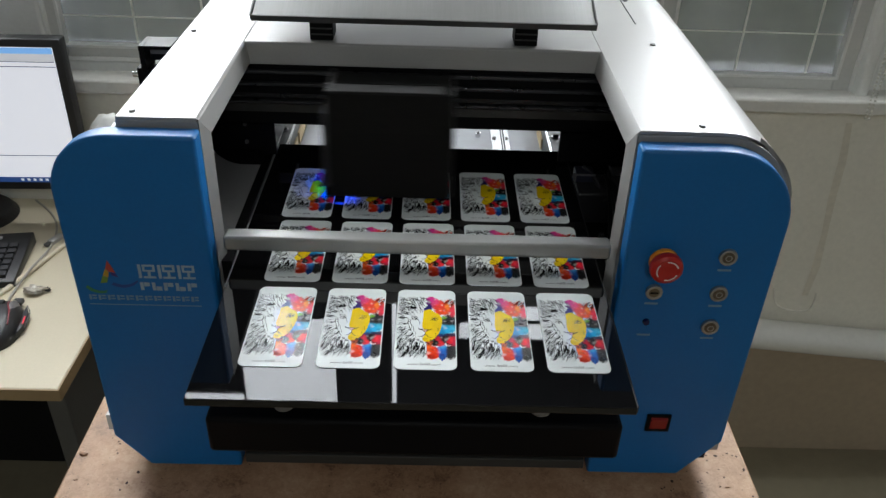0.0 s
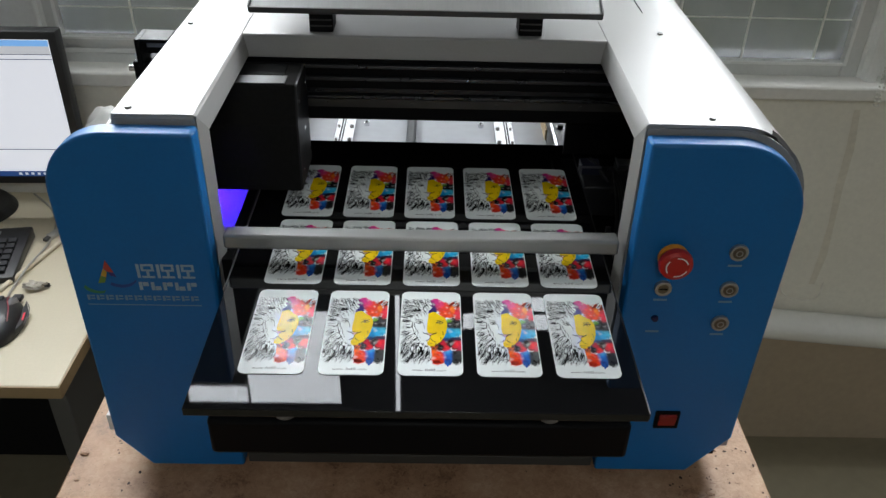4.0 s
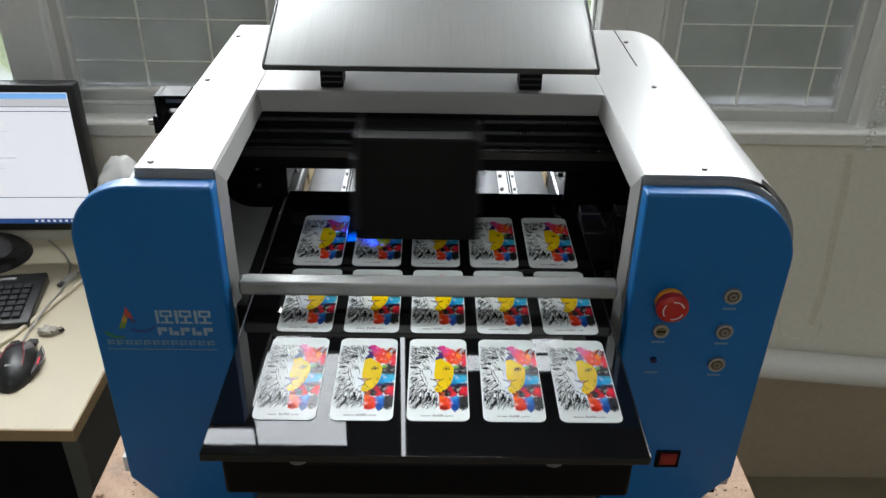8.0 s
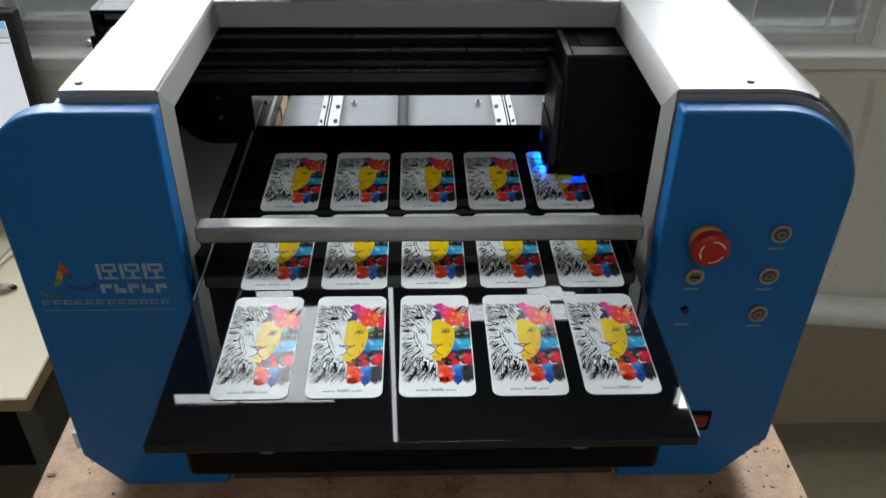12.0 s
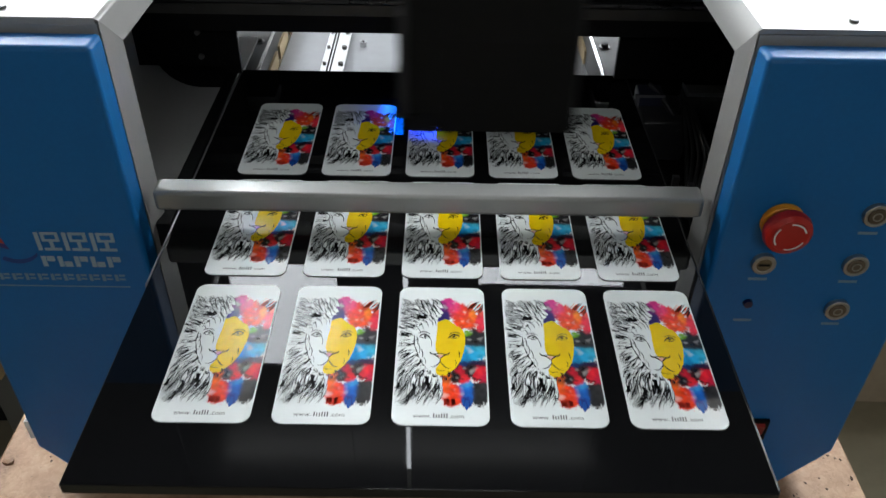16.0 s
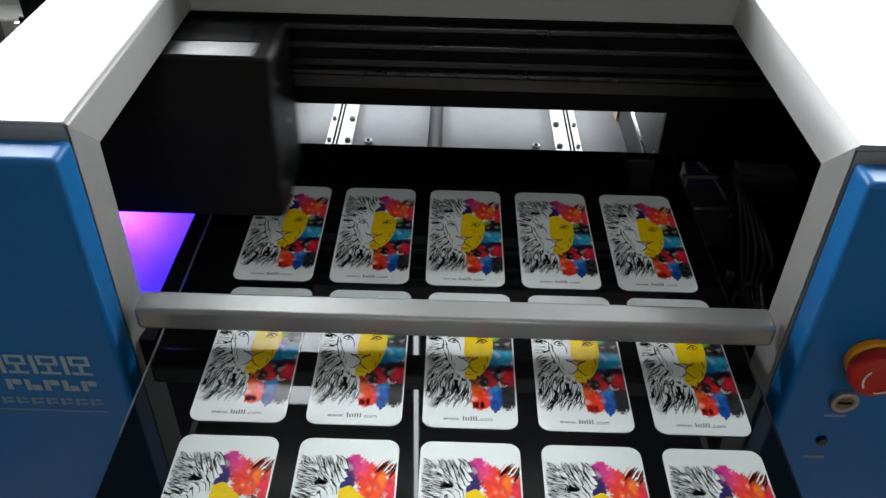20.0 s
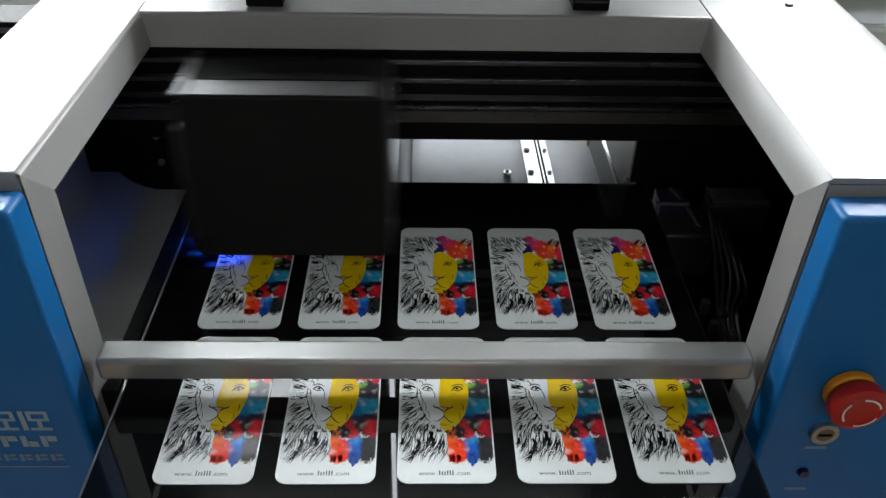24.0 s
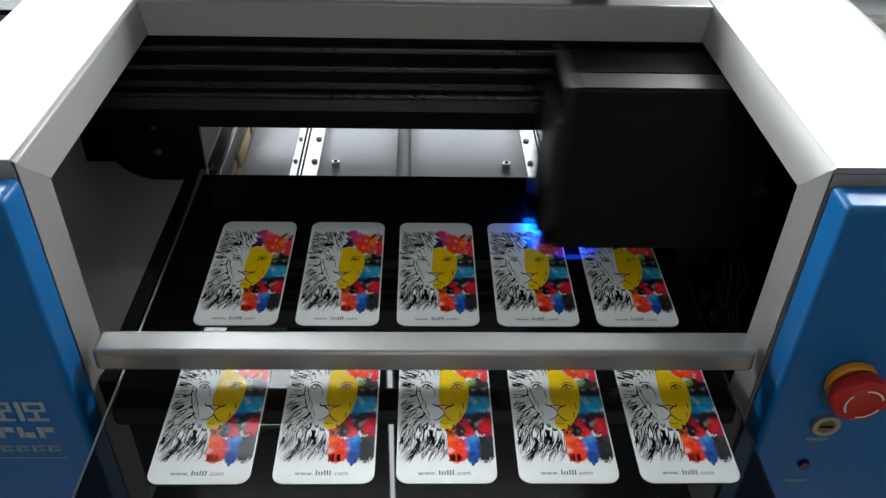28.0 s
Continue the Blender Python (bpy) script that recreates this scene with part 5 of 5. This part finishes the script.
def colour_wash(z):
    """The painted half: a fine net whose corners carry the inks, bleeding into one another."""
    bm = bmesh.new()
    ink = bm.verts.layers.float_color.new("ink")
    nu, nv = 74, 190
    rows = []
    for b in range(nv + 1):
        row = []
        for a in range(nu + 1):
            u, v = 0.43 + 0.555 * a / nu, 0.10 + 0.82 * b / nv
            q = Vector((u * 6.45, v * 13.6, 3.0))
            w1, w2 = noise.noise_vector(q * 1.3), noise.noise_vector(q * 5.0)
            uu, vv = u + 0.028 * w1.x + 0.012 * w2.x, v + 0.014 * w1.y + 0.006 * w2.y
            top, tot, col = 0.0, 1e-9, Vector((0, 0, 0))
            for (cx, cy, rx, ry), k in WASH:
                w = math.exp(-1.1 * (((uu - cx) / rx) ** 2 + ((vv - cy) / ry) ** 2))
                top = max(top, w)
                col += Vector(k) * w ** 2.2
                tot += w ** 2.2
            col = col / tot
            g = noise.noise(q * 3.1)
            col = col * (1.0 + 0.32 * g)
            if 0.26 < v < 0.405:
                # black ink bleeds in blots through the red band
                blot = min(1.0, max(0.0, (noise.noise(q * 1.15 + Vector((3, 1, 5))) + 0.5 * g - 0.02) / 0.16)) * min(1.0, (v - 0.26) / 0.03, (0.405 - v) / 0.02)
                col = col.lerp(Vector((0.018, 0.012, 0.014)), 0.88 * blot)
            bloom = max(0.0, noise.noise(q * 2.2 + Vector((9, 4, 1))) - 0.34) * 0.9
            col = col.lerp(Vector((0.75, 0.72, 0.68)), min(0.5, bloom))
            cover = min(1.0, max(0.0, (top ** 0.6 + 0.20 * noise.noise(q * 7.0) - 0.22) / 0.10))
            col = Vector((0.77, 0.81, 0.81)).lerp(col, cover)
            p = bm.verts.new((*on_card((u, v)), z))
            p[ink] = (max(col.x, 0.004), max(col.y, 0.004), max(col.z, 0.004), 1)
            row.append((p, cover))
        rows.append(row)
    for r0, r1 in zip(rows, rows[1:]):
        for a in range(nu):
            four = (r0[a], r0[a + 1], r1[a + 1], r1[a])
            if max(p[1] for p in four) > 0:
                bm.faces.new([p[0] for p in four])
    bmesh.ops.delete(bm, geom=[p for p in bm.verts if not p.link_faces], context="VERTS")
    return bm


def wash_mat():
    m = bpy.data.materials.new("watercolour inks")
    m.use_nodes = True
    n = m.node_tree.nodes.new("ShaderNodeAttribute")
    n.attribute_name = "ink"
    b = m.node_tree.nodes["Principled BSDF"]
    b.inputs["Roughness"].default_value = 0.18
    m.node_tree.links.new(n.outputs["Color"], b.inputs["Base Color"])
    return m


def letters(text, size, at, z):
    cu = bpy.data.curves.new("letters", "FONT")
    cu.body, cu.size, cu.resolution_u = text, size, 2
    ob = bpy.data.objects.new("letters", cu)
    scene.collection.objects.link(ob)
    me = ob.evaluated_get(bpy.context.evaluated_depsgraph_get()).to_mesh()
    bm = bmesh.new()
    bm.from_mesh(me)
    bmesh.ops.translate(bm, vec=(at[0], at[1], z), verts=bm.verts)
    bpy.data.objects.remove(ob)
    bpy.data.curves.remove(cu)
    return bm


# the lion: shares of the card's width and length
FACE_SIDE = ((0.452, 0.700), (0.410, 0.716), (0.367, 0.722), (0.283, 0.692), (0.222, 0.640), (0.198, 0.574), (0.212, 0.490), (0.270, 0.420), (0.339, 0.362), (0.393, 0.334), (0.446, 0.318))
YELLOW_SIDE = ((0.452, 0.700), (0.488, 0.712), (0.528, 0.722), (0.580, 0.718), (0.651, 0.682), (0.722, 0.656), (0.758, 0.614), (0.766, 0.554), (0.745, 0.476), (0.696, 0.400), (0.632, 0.352), (0.569, 0.320), (0.516, 0.308), (0.456, 0.320), (0.442, 0.358), (0.475, 0.390), (0.486, 0.424), (0.474, 0.450), (0.441, 0.485), (0.437, 0.552), (0.446, 0.621))
FACE_LINES = (
    ([(0.252, 0.586), (0.280, 0.603), (0.318, 0.608), (0.362, 0.588), (0.376, 0.574)], 0.0011), ([(0.262, 0.587), (0.315, 0.578), (0.362, 0.586)], 0.0006), ([(0.240, 0.612), (0.290, 0.626), (0.345, 0.620), (0.372, 0.608)], 0.0007), ([(0.376, 0.576), (0.390, 0.548), (0.392, 0.515)], 0.0004),
    ([(0.704, 0.592), (0.668, 0.605), (0.630, 0.606), (0.590, 0.588), (0.574, 0.574)], 0.0011), ([(0.698, 0.590), (0.640, 0.578), (0.590, 0.587)], 0.0006), ([(0.716, 0.612), (0.665, 0.624), (0.610, 0.618), (0.582, 0.606)], 0.0006),
    ([(0.372, 0.478), (0.390, 0.463), (0.420, 0.460), (0.455, 0.446), (0.486, 0.427)], 0.0011), ([(0.590, 0.474), (0.574, 0.461), (0.540, 0.456), (0.512, 0.444), (0.488, 0.427)], 0.0011), ([(0.412, 0.462), (0.470, 0.466), (0.552, 0.460)], 0.0007),
    ([(0.487, 0.430), (0.488, 0.406), (0.468, 0.392), (0.436, 0.376), (0.400, 0.370), (0.372, 0.374)], 0.0007), ([(0.488, 0.406), (0.512, 0.390), (0.540, 0.372), (0.572, 0.362), (0.600, 0.364)], 0.0007), ([(0.440, 0.352), (0.490, 0.344), (0.545, 0.346)], 0.0004),
    ([(0.690, 0.486), (0.700, 0.462), (0.696, 0.436)], 0.0005), ([(0.655, 0.420), (0.664, 0.400), (0.650, 0.380)], 0.0004),
    ([(0.198, 0.600), (0.196, 0.560), (0.208, 0.505)], 0.0006), ([(0.212, 0.512), (0.232, 0.470), (0.268, 0.424)], 0.0008), ([(0.262, 0.430), (0.300, 0.388), (0.345, 0.360)], 0.0007),
    ([(0.222, 0.655), (0.250, 0.640), (0.262, 0.618)], 0.0005), ([(0.250, 0.690), (0.285, 0.668), (0.296, 0.640)], 0.0004), ([(0.300, 0.712), (0.338, 0.690), (0.352, 0.660)], 0.0004), ([(0.362, 0.722), (0.395, 0.700), (0.402, 0.668)], 0.0004), ([(0.415, 0.720), (0.430, 0.700), (0.436, 0.672)], 0.0004),
    ([(0.216, 0.640), (0.240, 0.668), (0.285, 0.697)], 0.0008), ([(0.280, 0.694), (0.325, 0.716), (0.370, 0.723)], 0.0006),
    ([(0.240, 0.540), (0.262, 0.505), (0.258, 0.465)], 0.0005), ([(0.278, 0.500), (0.296, 0.465), (0.290, 0.432)], 0.0005), ([(0.218, 0.590), (0.238, 0.562), (0.232, 0.528)], 0.0006), ([(0.310, 0.440), (0.330, 0.412), (0.330, 0.388)], 0.0003))
# dark hollows in the mane: place, reach along and across the hair
HOLLOWS = ((0.290, 0.744, 0.0060, 0.0020), (0.255, 0.735, 0.0040, 0.0013), (0.335, 0.275, 0.0085, 0.0022), (0.362, 0.240, 0.0060, 0.0014), (0.200, 0.225, 0.0085, 0.0015), (0.155, 0.160, 0.0080, 0.0011), (0.258, 0.400, 0.0060, 0.0012),
           (0.045, 0.245, 0.0045, 0.0018), (0.095, 0.607, 0.0050, 0.0014), (0.165, 0.534, 0.0050, 0.0010), (0.060, 0.655, 0.0040, 0.0010), (0.120, 0.455, 0.0060, 0.0009), (0.300, 0.330, 0.0050, 0.0010), (0.430, 0.215, 0.0055, 0.0008), (0.160, 0.660, 0.0040, 0.0010), (0.085, 0.330, 0.0050, 0.0010))


def beside_face(u, v):
    """Whether a place lies outside the drawn face."""
    if v > 0.722:
        return u < 0.50 - 0.5 * max(0.0, v - 0.83)
    if v < 0.318:
        return u < min(0.54, 0.42 + 5 * (0.318 - v))
    for (a, b), (c, d) in zip(FACE_SIDE, FACE_SIDE[1:]):
        if min(b, d) <= v <= max(b, d):
            return u < a + (c - a) * (b - v) / (b - d if abs(b - d) > 1e-6 else 1.0) - 0.004
    return u < 0.35


def in_mane(u, v):
    """Whether a lock of the mane may begin at a place."""
    return 0.07 < u < 0.50 and 0.235 < v < 0.835 and beside_face(u, v)


def hair_way(x, y):
    """The way of the hair at a place: away from the face, and falling below the brow."""
    a = math.atan2(y - 0.055 * CARD_L, x - 0.01 * CARD_W)
    fall = 0.5 - 0.5 * math.sin(a)
    d = Vector((math.cos(a), math.sin(a), 0)) + Vector((-0.20, -0.55, 0)) * fall + Vector((-0.55, 0.0, 0)) * (1 - fall)
    return Matrix.Rotation(0.75 * noise.noise(Vector((x * 60, y * 50, 2.0))), 3, "Z") @ d.normalized()


def strand(x, y, length, bend):
    """A line of places along the hair, from its root."""
    line, n = [], 14
    for s in range(n):
        u, v = x / CARD_W + 0.5, (y - PRINT_UP) / CARD_L + 0.5
        if not (0.014 < u and 0.105 < v < 0.895 and beside_face(u, v)):
            break
        line.append(Vector((x, y, 0)))
        d = Matrix.Rotation(bend * (s / n - 0.35), 3, "Z") @ hair_way(x, y)
        x, y = x + length / n * d.x, y + length / n * d.y
    return line


def ribbon(bm, line, widths, z):
    """A flat strip along a line, with its width at each place."""
    vs = []
    for i, p in enumerate(line):
        d = (line[min(i + 1, len(line) - 1)] - line[max(i - 1, 0)]).normalized()
        s = Vector((-d.y, d.x, 0)) * widths[i] * 0.5
        vs.append((bm.verts.new((p.x + s.x, p.y + s.y, z)), bm.verts.new((p.x - s.x, p.y - s.y, z))))
    for a, b in zip(vs, vs[1:]):
        bm.faces.new((a[0], a[1], b[1], b[0]))


def mane(c, z):
    """Pointed locks of hair, the outer ones first: each a white blade with pen strokes that run together at its tip."""
    rnd = random.Random(31)
    seeds, tries = [], 0
    while tries < 6000 and len(seeds) < 150:
        tries += 1
        u, v = rnd.uniform(0.05, 0.50), rnd.uniform(0.19, 0.85)
        x, y = on_card((u, v))
        if in_mane(u, v) and all((x - a) ** 2 + (y - b) ** 2 > (0.0025 if v > 0.62 else 0.0029) ** 2 for a, b in seeds):
            seeds.append((x, y))
    seeds.sort(key=lambda p: -((p[0] - 0.0006) ** 2 + ((p[1] - 0.008) * 0.7) ** 2))
    pale, ink = bmesh.new(), bmesh.new()
    for k, (x, y) in enumerate(seeds):
        low = y < 0.016
        length, width = rnd.uniform(0.014, 0.027) if low else rnd.uniform(0.009, 0.018), rnd.uniform(0.0022, 0.0044)
        bend = rnd.choice((-1, 1)) * (rnd.uniform(0.4, 1.3) if low else rnd.uniform(0.3, 1.2))
        line = strand(x, y, length, bend)
        if len(line) < 6:
            continue
        n = len(line)
        zk = z + 0.0000016 * k
        leaf = [width * (1 - (i / (n - 1)) ** 1.6) + 0.00004 for i in range(n)]
        ribbon(pale, line, leaf, zk)
        shade = rnd.choice((-1, 1))
        for h in range(rnd.choice((4, 5, 5, 6))):
            if h == 0:
                off, w, first, last = 0.46 * shade, rnd.uniform(0.0005, 0.0012), 0, n
            elif h == 1:
                off, w, first, last = -0.44 * shade, rnd.uniform(0.00022, 0.00050), rnd.randint(0, 3), n
            else:
                off, w, first, last = rnd.uniform(-0.36, 0.36), rnd.uniform(0.00018, 0.00060), rnd.randint(0, 5), n - rnd.randint(0, 3)
            if last - first < 4:
                continue
            bent = []
            for i in range(first, last):
                d = (line[min(i + 1, n - 1)] - line[max(i - 1, 0)]).normalized()
                bent.append(line[i] + Vector((-d.y, d.x, 0)) * leaf[i] * off)
            m = len(bent)
            peak = rnd.uniform(0.25, 0.5)
            ribbon(ink, bent, [w * (min(1.0, (i / (m - 1)) / peak) ** 0.7 * min(1.0, (1 - i / (m - 1)) / (1 - peak)) ** 1.1) + 0.00003 for i in range(m)], zk + 0.0000008)
    top = z + 0.0000016 * len(seeds)
    # loose wisps past the outline
    for x, y in seeds[:75]:
        for q in range(2):
            line = strand(x + rnd.uniform(-0.002, 0.002), y + rnd.uniform(-0.002, 0.002), rnd.uniform(0.014, 0.024), rnd.uniform(-1.3, 1.3))
            n, w = len(line), rnd.uniform(0.00025, 0.00060)
            if n > 7:
                ribbon(ink, line[4:], [w * (1 - i / (n - 5)) ** 0.8 + 0.00003 for i in range(n - 4)], z - 0.000004)
    for u, v, along, across in HOLLOWS:
        x, y = on_card((u, v))
        d = hair_way(x, y)
        for fork in (-0.35, 0.0, 0.30):
            e = Matrix.Rotation(fork, 3, "Z") @ d
            line = [Vector((x, y, 0)) + e * 1.5 * along * (i / 8 - 0.35) + Vector((-e.y, e.x, 0)) * 0.14 * along * math.sin(3.0 * i / 8) for i in range(9)]
            ribbon(ink, line, [0.95 * across * math.sin(math.pi * (0.04 + 0.94 * (i / 8) ** 0.7)) + 0.00003 for i in range(9)], top + 0.000002)
    part("mane_lock", pale, CARD, c, "white locks of the mane", kind="stuff")
    part("mane_line_work", ink, INK, c, "black pen lines of the mane", kind="stuff")


def card():
    c = thing("printed_card", "white card printed with a lion, half drawn, half painted", "card", (0, 0, 0), group="cards on the tray")
    w, l, r = CARD_W / 2, CARD_L / 2, 0.0078
    out = []
    for cx, cy, a0 in ((w - r, l - r, 0), (-w + r, l - r, 90), (-w + r, -l + r, 180), (w - r, -l + r, 270)):
        out += arc(cx, cy, r, a0, a0 + 90, 6)
    T = 0.0010
    part("body", prism(out, "z", 0.0002, T), CARD, c, bevel=0.0002, seg=1)
    z = T + 0.00004
    part("colour_wash", colour_wash(z), wash_mat(), c, "watercolour patches in many inks")
    orange, scarlet, deep_blue = mat("orange red ink", (0.82, 0.06, 0.02), 0.2, 0, 0.2, 200), mat("scarlet ink", (0.80, 0.035, 0.015), 0.2, 0, 0.2, 200), mat("deep blue ink", (0.008, 0.07, 0.32), 0.2, 0, 0.3, 200)
    # drips and splashes
    rnd = random.Random(17)
    bm, fine = bmesh.new(), bmesh.new()
    for k in range(24):
        x, y = rnd.uniform(0.76, 0.94), rnd.uniform(0.77, 0.82)
        ln = rnd.uniform(0.02, 0.085)
        stroke(bm if k % 3 else fine, [(x, y), (x + 0.5 * ln, y + 0.40 * ln), (min(0.985, x + 1.1 * ln), min(0.875, y + 0.85 * ln))], rnd.choice((0.0004, 0.0007, 0.0011)), z + 0.00006)
    part("colour_splash", bm, orange, c, kind="stuff")
    part("ink_splash", fine, INK, c, kind="stuff")
    bm = bmesh.new()
    for k in range(14):
        x = rnd.uniform(0.53, 0.69)
        stroke(bm, [(x, 0.16), (x + 0.004, 0.135), (x, 0.124 - rnd.uniform(0, 0.016))], 0.0013, z + 0.00006)
    part("colour_drip", bm, scarlet, c, kind="stuff")
    bm = bmesh.new()
    stroke(bm, [(0.772, 0.15), (0.768, 0.115), (0.765, 0.086)], 0.0030, z + 0.00007)
    stroke(bm, [(0.81, 0.17), (0.815, 0.14), (0.81, 0.118)], 0.0020, z + 0.00007)
    stroke(bm, [(0.735, 0.16), (0.730, 0.135), (0.732, 0.120)], 0.0016, z + 0.00007)
    part("colour_drip", bm, deep_blue, c, kind="stuff")
    # the face
    rough = [(x + 0.006 * noise.noise(Vector((x * 41, y * 80, 0.5))), y + 0.003 * noise.noise(Vector((x * 41, y * 80, 7.5)))) for x, y in smooth_line(YELLOW_SIDE + YELLOW_SIDE[:1], 4)[:-1]]
    part("yellow_face", patch(rough, z + 0.00010), MATS.get("yellow ink") or paint_mat("yellow ink", ((0.76, 0.51, 0.001), (0.80, 0.55, 0.002), (0.83, 0.58, 0.004)), 60, 0.2), c)
    part("nose", patch([(0.438, 0.454), (0.482, 0.460), (0.536, 0.454), (0.488, 0.432)], z + 0.00012), mat("nose ink", (0.66, 0.36, 0.27), 0.3), c)
    bm = bmesh.new()
    zz = z + 0.00014
    for P, wd in FACE_LINES:
        stroke(bm, P, wd, zz, True, 4)
    # brow, cheek and beard hairs
    for x, y, dx, dy, n in ((0.30, 0.372, -0.020, -0.035, 8), (0.37, 0.340, -0.010, -0.040, 9), (0.44, 0.318, 0.004, -0.040, 10), (0.52, 0.308, 0.006, -0.030, 9), (0.59, 0.330, 0.010, -0.026, 6), (0.225, 0.470, -0.020, -0.030, 7), (0.205, 0.560, -0.024, -0.012, 6), (0.25, 0.670, -0.02, 0.020, 6), (0.37, 0.728, 0.0, 0.022, 6)):
        for k in range(n):
            px, py = x + rnd.uniform(-0.035, 0.035), y + rnd.uniform(-0.010, 0.010)
            s = rnd.uniform(0.6, 1.3)
            stroke(bm, [(px, py), (px + 0.5 * dx * s + 0.006, py + 0.5 * dy * s), (px + dx * s, py + dy * s)], rnd.choice((0.0003, 0.0004, 0.0006)), zz, True, 3)
    for ex, ey in ((0.318, 0.593), (0.640, 0.593)):
        bm.faces.new([bm.verts.new((*on_card(p), zz + 0.00001)) for p in blob(ex, ey, 0.016, 0.0072, 3, 0.0, 12)])
    part("face_line_work", bm, INK, c, kind="stuff")
    mane(c, z + 0.00016)
    # one line of small print, its maker's name as bars
    ink = mat("caption ink", (0.05, 0.05, 0.055), 0.5)
    part("caption", letters("www.", 0.0050, on_card((0.218, 0.037)), z), ink, c)
    part("caption", letters(".com", 0.0050, on_card((0.588, 0.037)), z), ink, c)
    for k in range(6):
        x, up = 0.424 + 0.0268 * k, 0.037 + (0.028, 0.021, 0.021, 0.028, 0.028, 0.028)[k]
        bm = bmesh.new()
        bm.faces.new([bm.verts.new((*on_card(p), z)) for p in ((x, 0.037), (x + 0.013, 0.037), (x + 0.013, up), (x, up))])
        part("caption_bar", bm, ink, c)
    return c


PITCH_X, PITCH_Y = 0.0782, 0.14883


def shift(t):
    """How far the tray has come forward."""
    return 0.00166 * (t - 8.0)


def head_x(t):
    """The carriage's left edge: it sweeps at an even speed and turns gently at both ends."""
    period, t0, lo, hi, turn, half = 2.2617, 0.6292, -0.334, 0.1555, 0.2584, 1.1307
    ph = (t - t0) % period
    T = half if ph < half else period - half
    u = ph if ph < half else period - ph
    v = 1 / (T - turn)
    s = 0.5 * v / turn * u * u if u < turn else (1 - 0.5 * v / turn * (T - u) ** 2 if u > T - turn else v * (u - turn / 2))
    return max(lo, hi + (-0.3494 - hi) * s)


room()
windows()
wall_fittings()
work_table()
desk()
printer()
TRAY = tray()
CARRIAGE_OB = carriage()
CARDS = []
first = card()
for j in range(3):
    for i in range(5):
        at = ((i - 2) * PITCH_X - (0.0033 if j == 2 else 0.0), (j - 2) * PITCH_Y - (0.0002, 0.0013, 0.0049)[j])
        CARDS.append(((first if not CARDS else copy_thing(first, pose(at[0], at[1], H))), at))


def motions():
    steps = [k * 2.0 for k in range(15)]
    walk(TRAY, [(t, pose(0, -shift(t), H)) for t in steps])
    for ob, at in CARDS:
        walk(ob, [(t, pose(at[0], at[1] - shift(t), H)) for t in steps])
    walk(CARRIAGE_OB, [(k / 10, pose(head_x(k / 10), 0, H)) for k in range(281)])


motions()
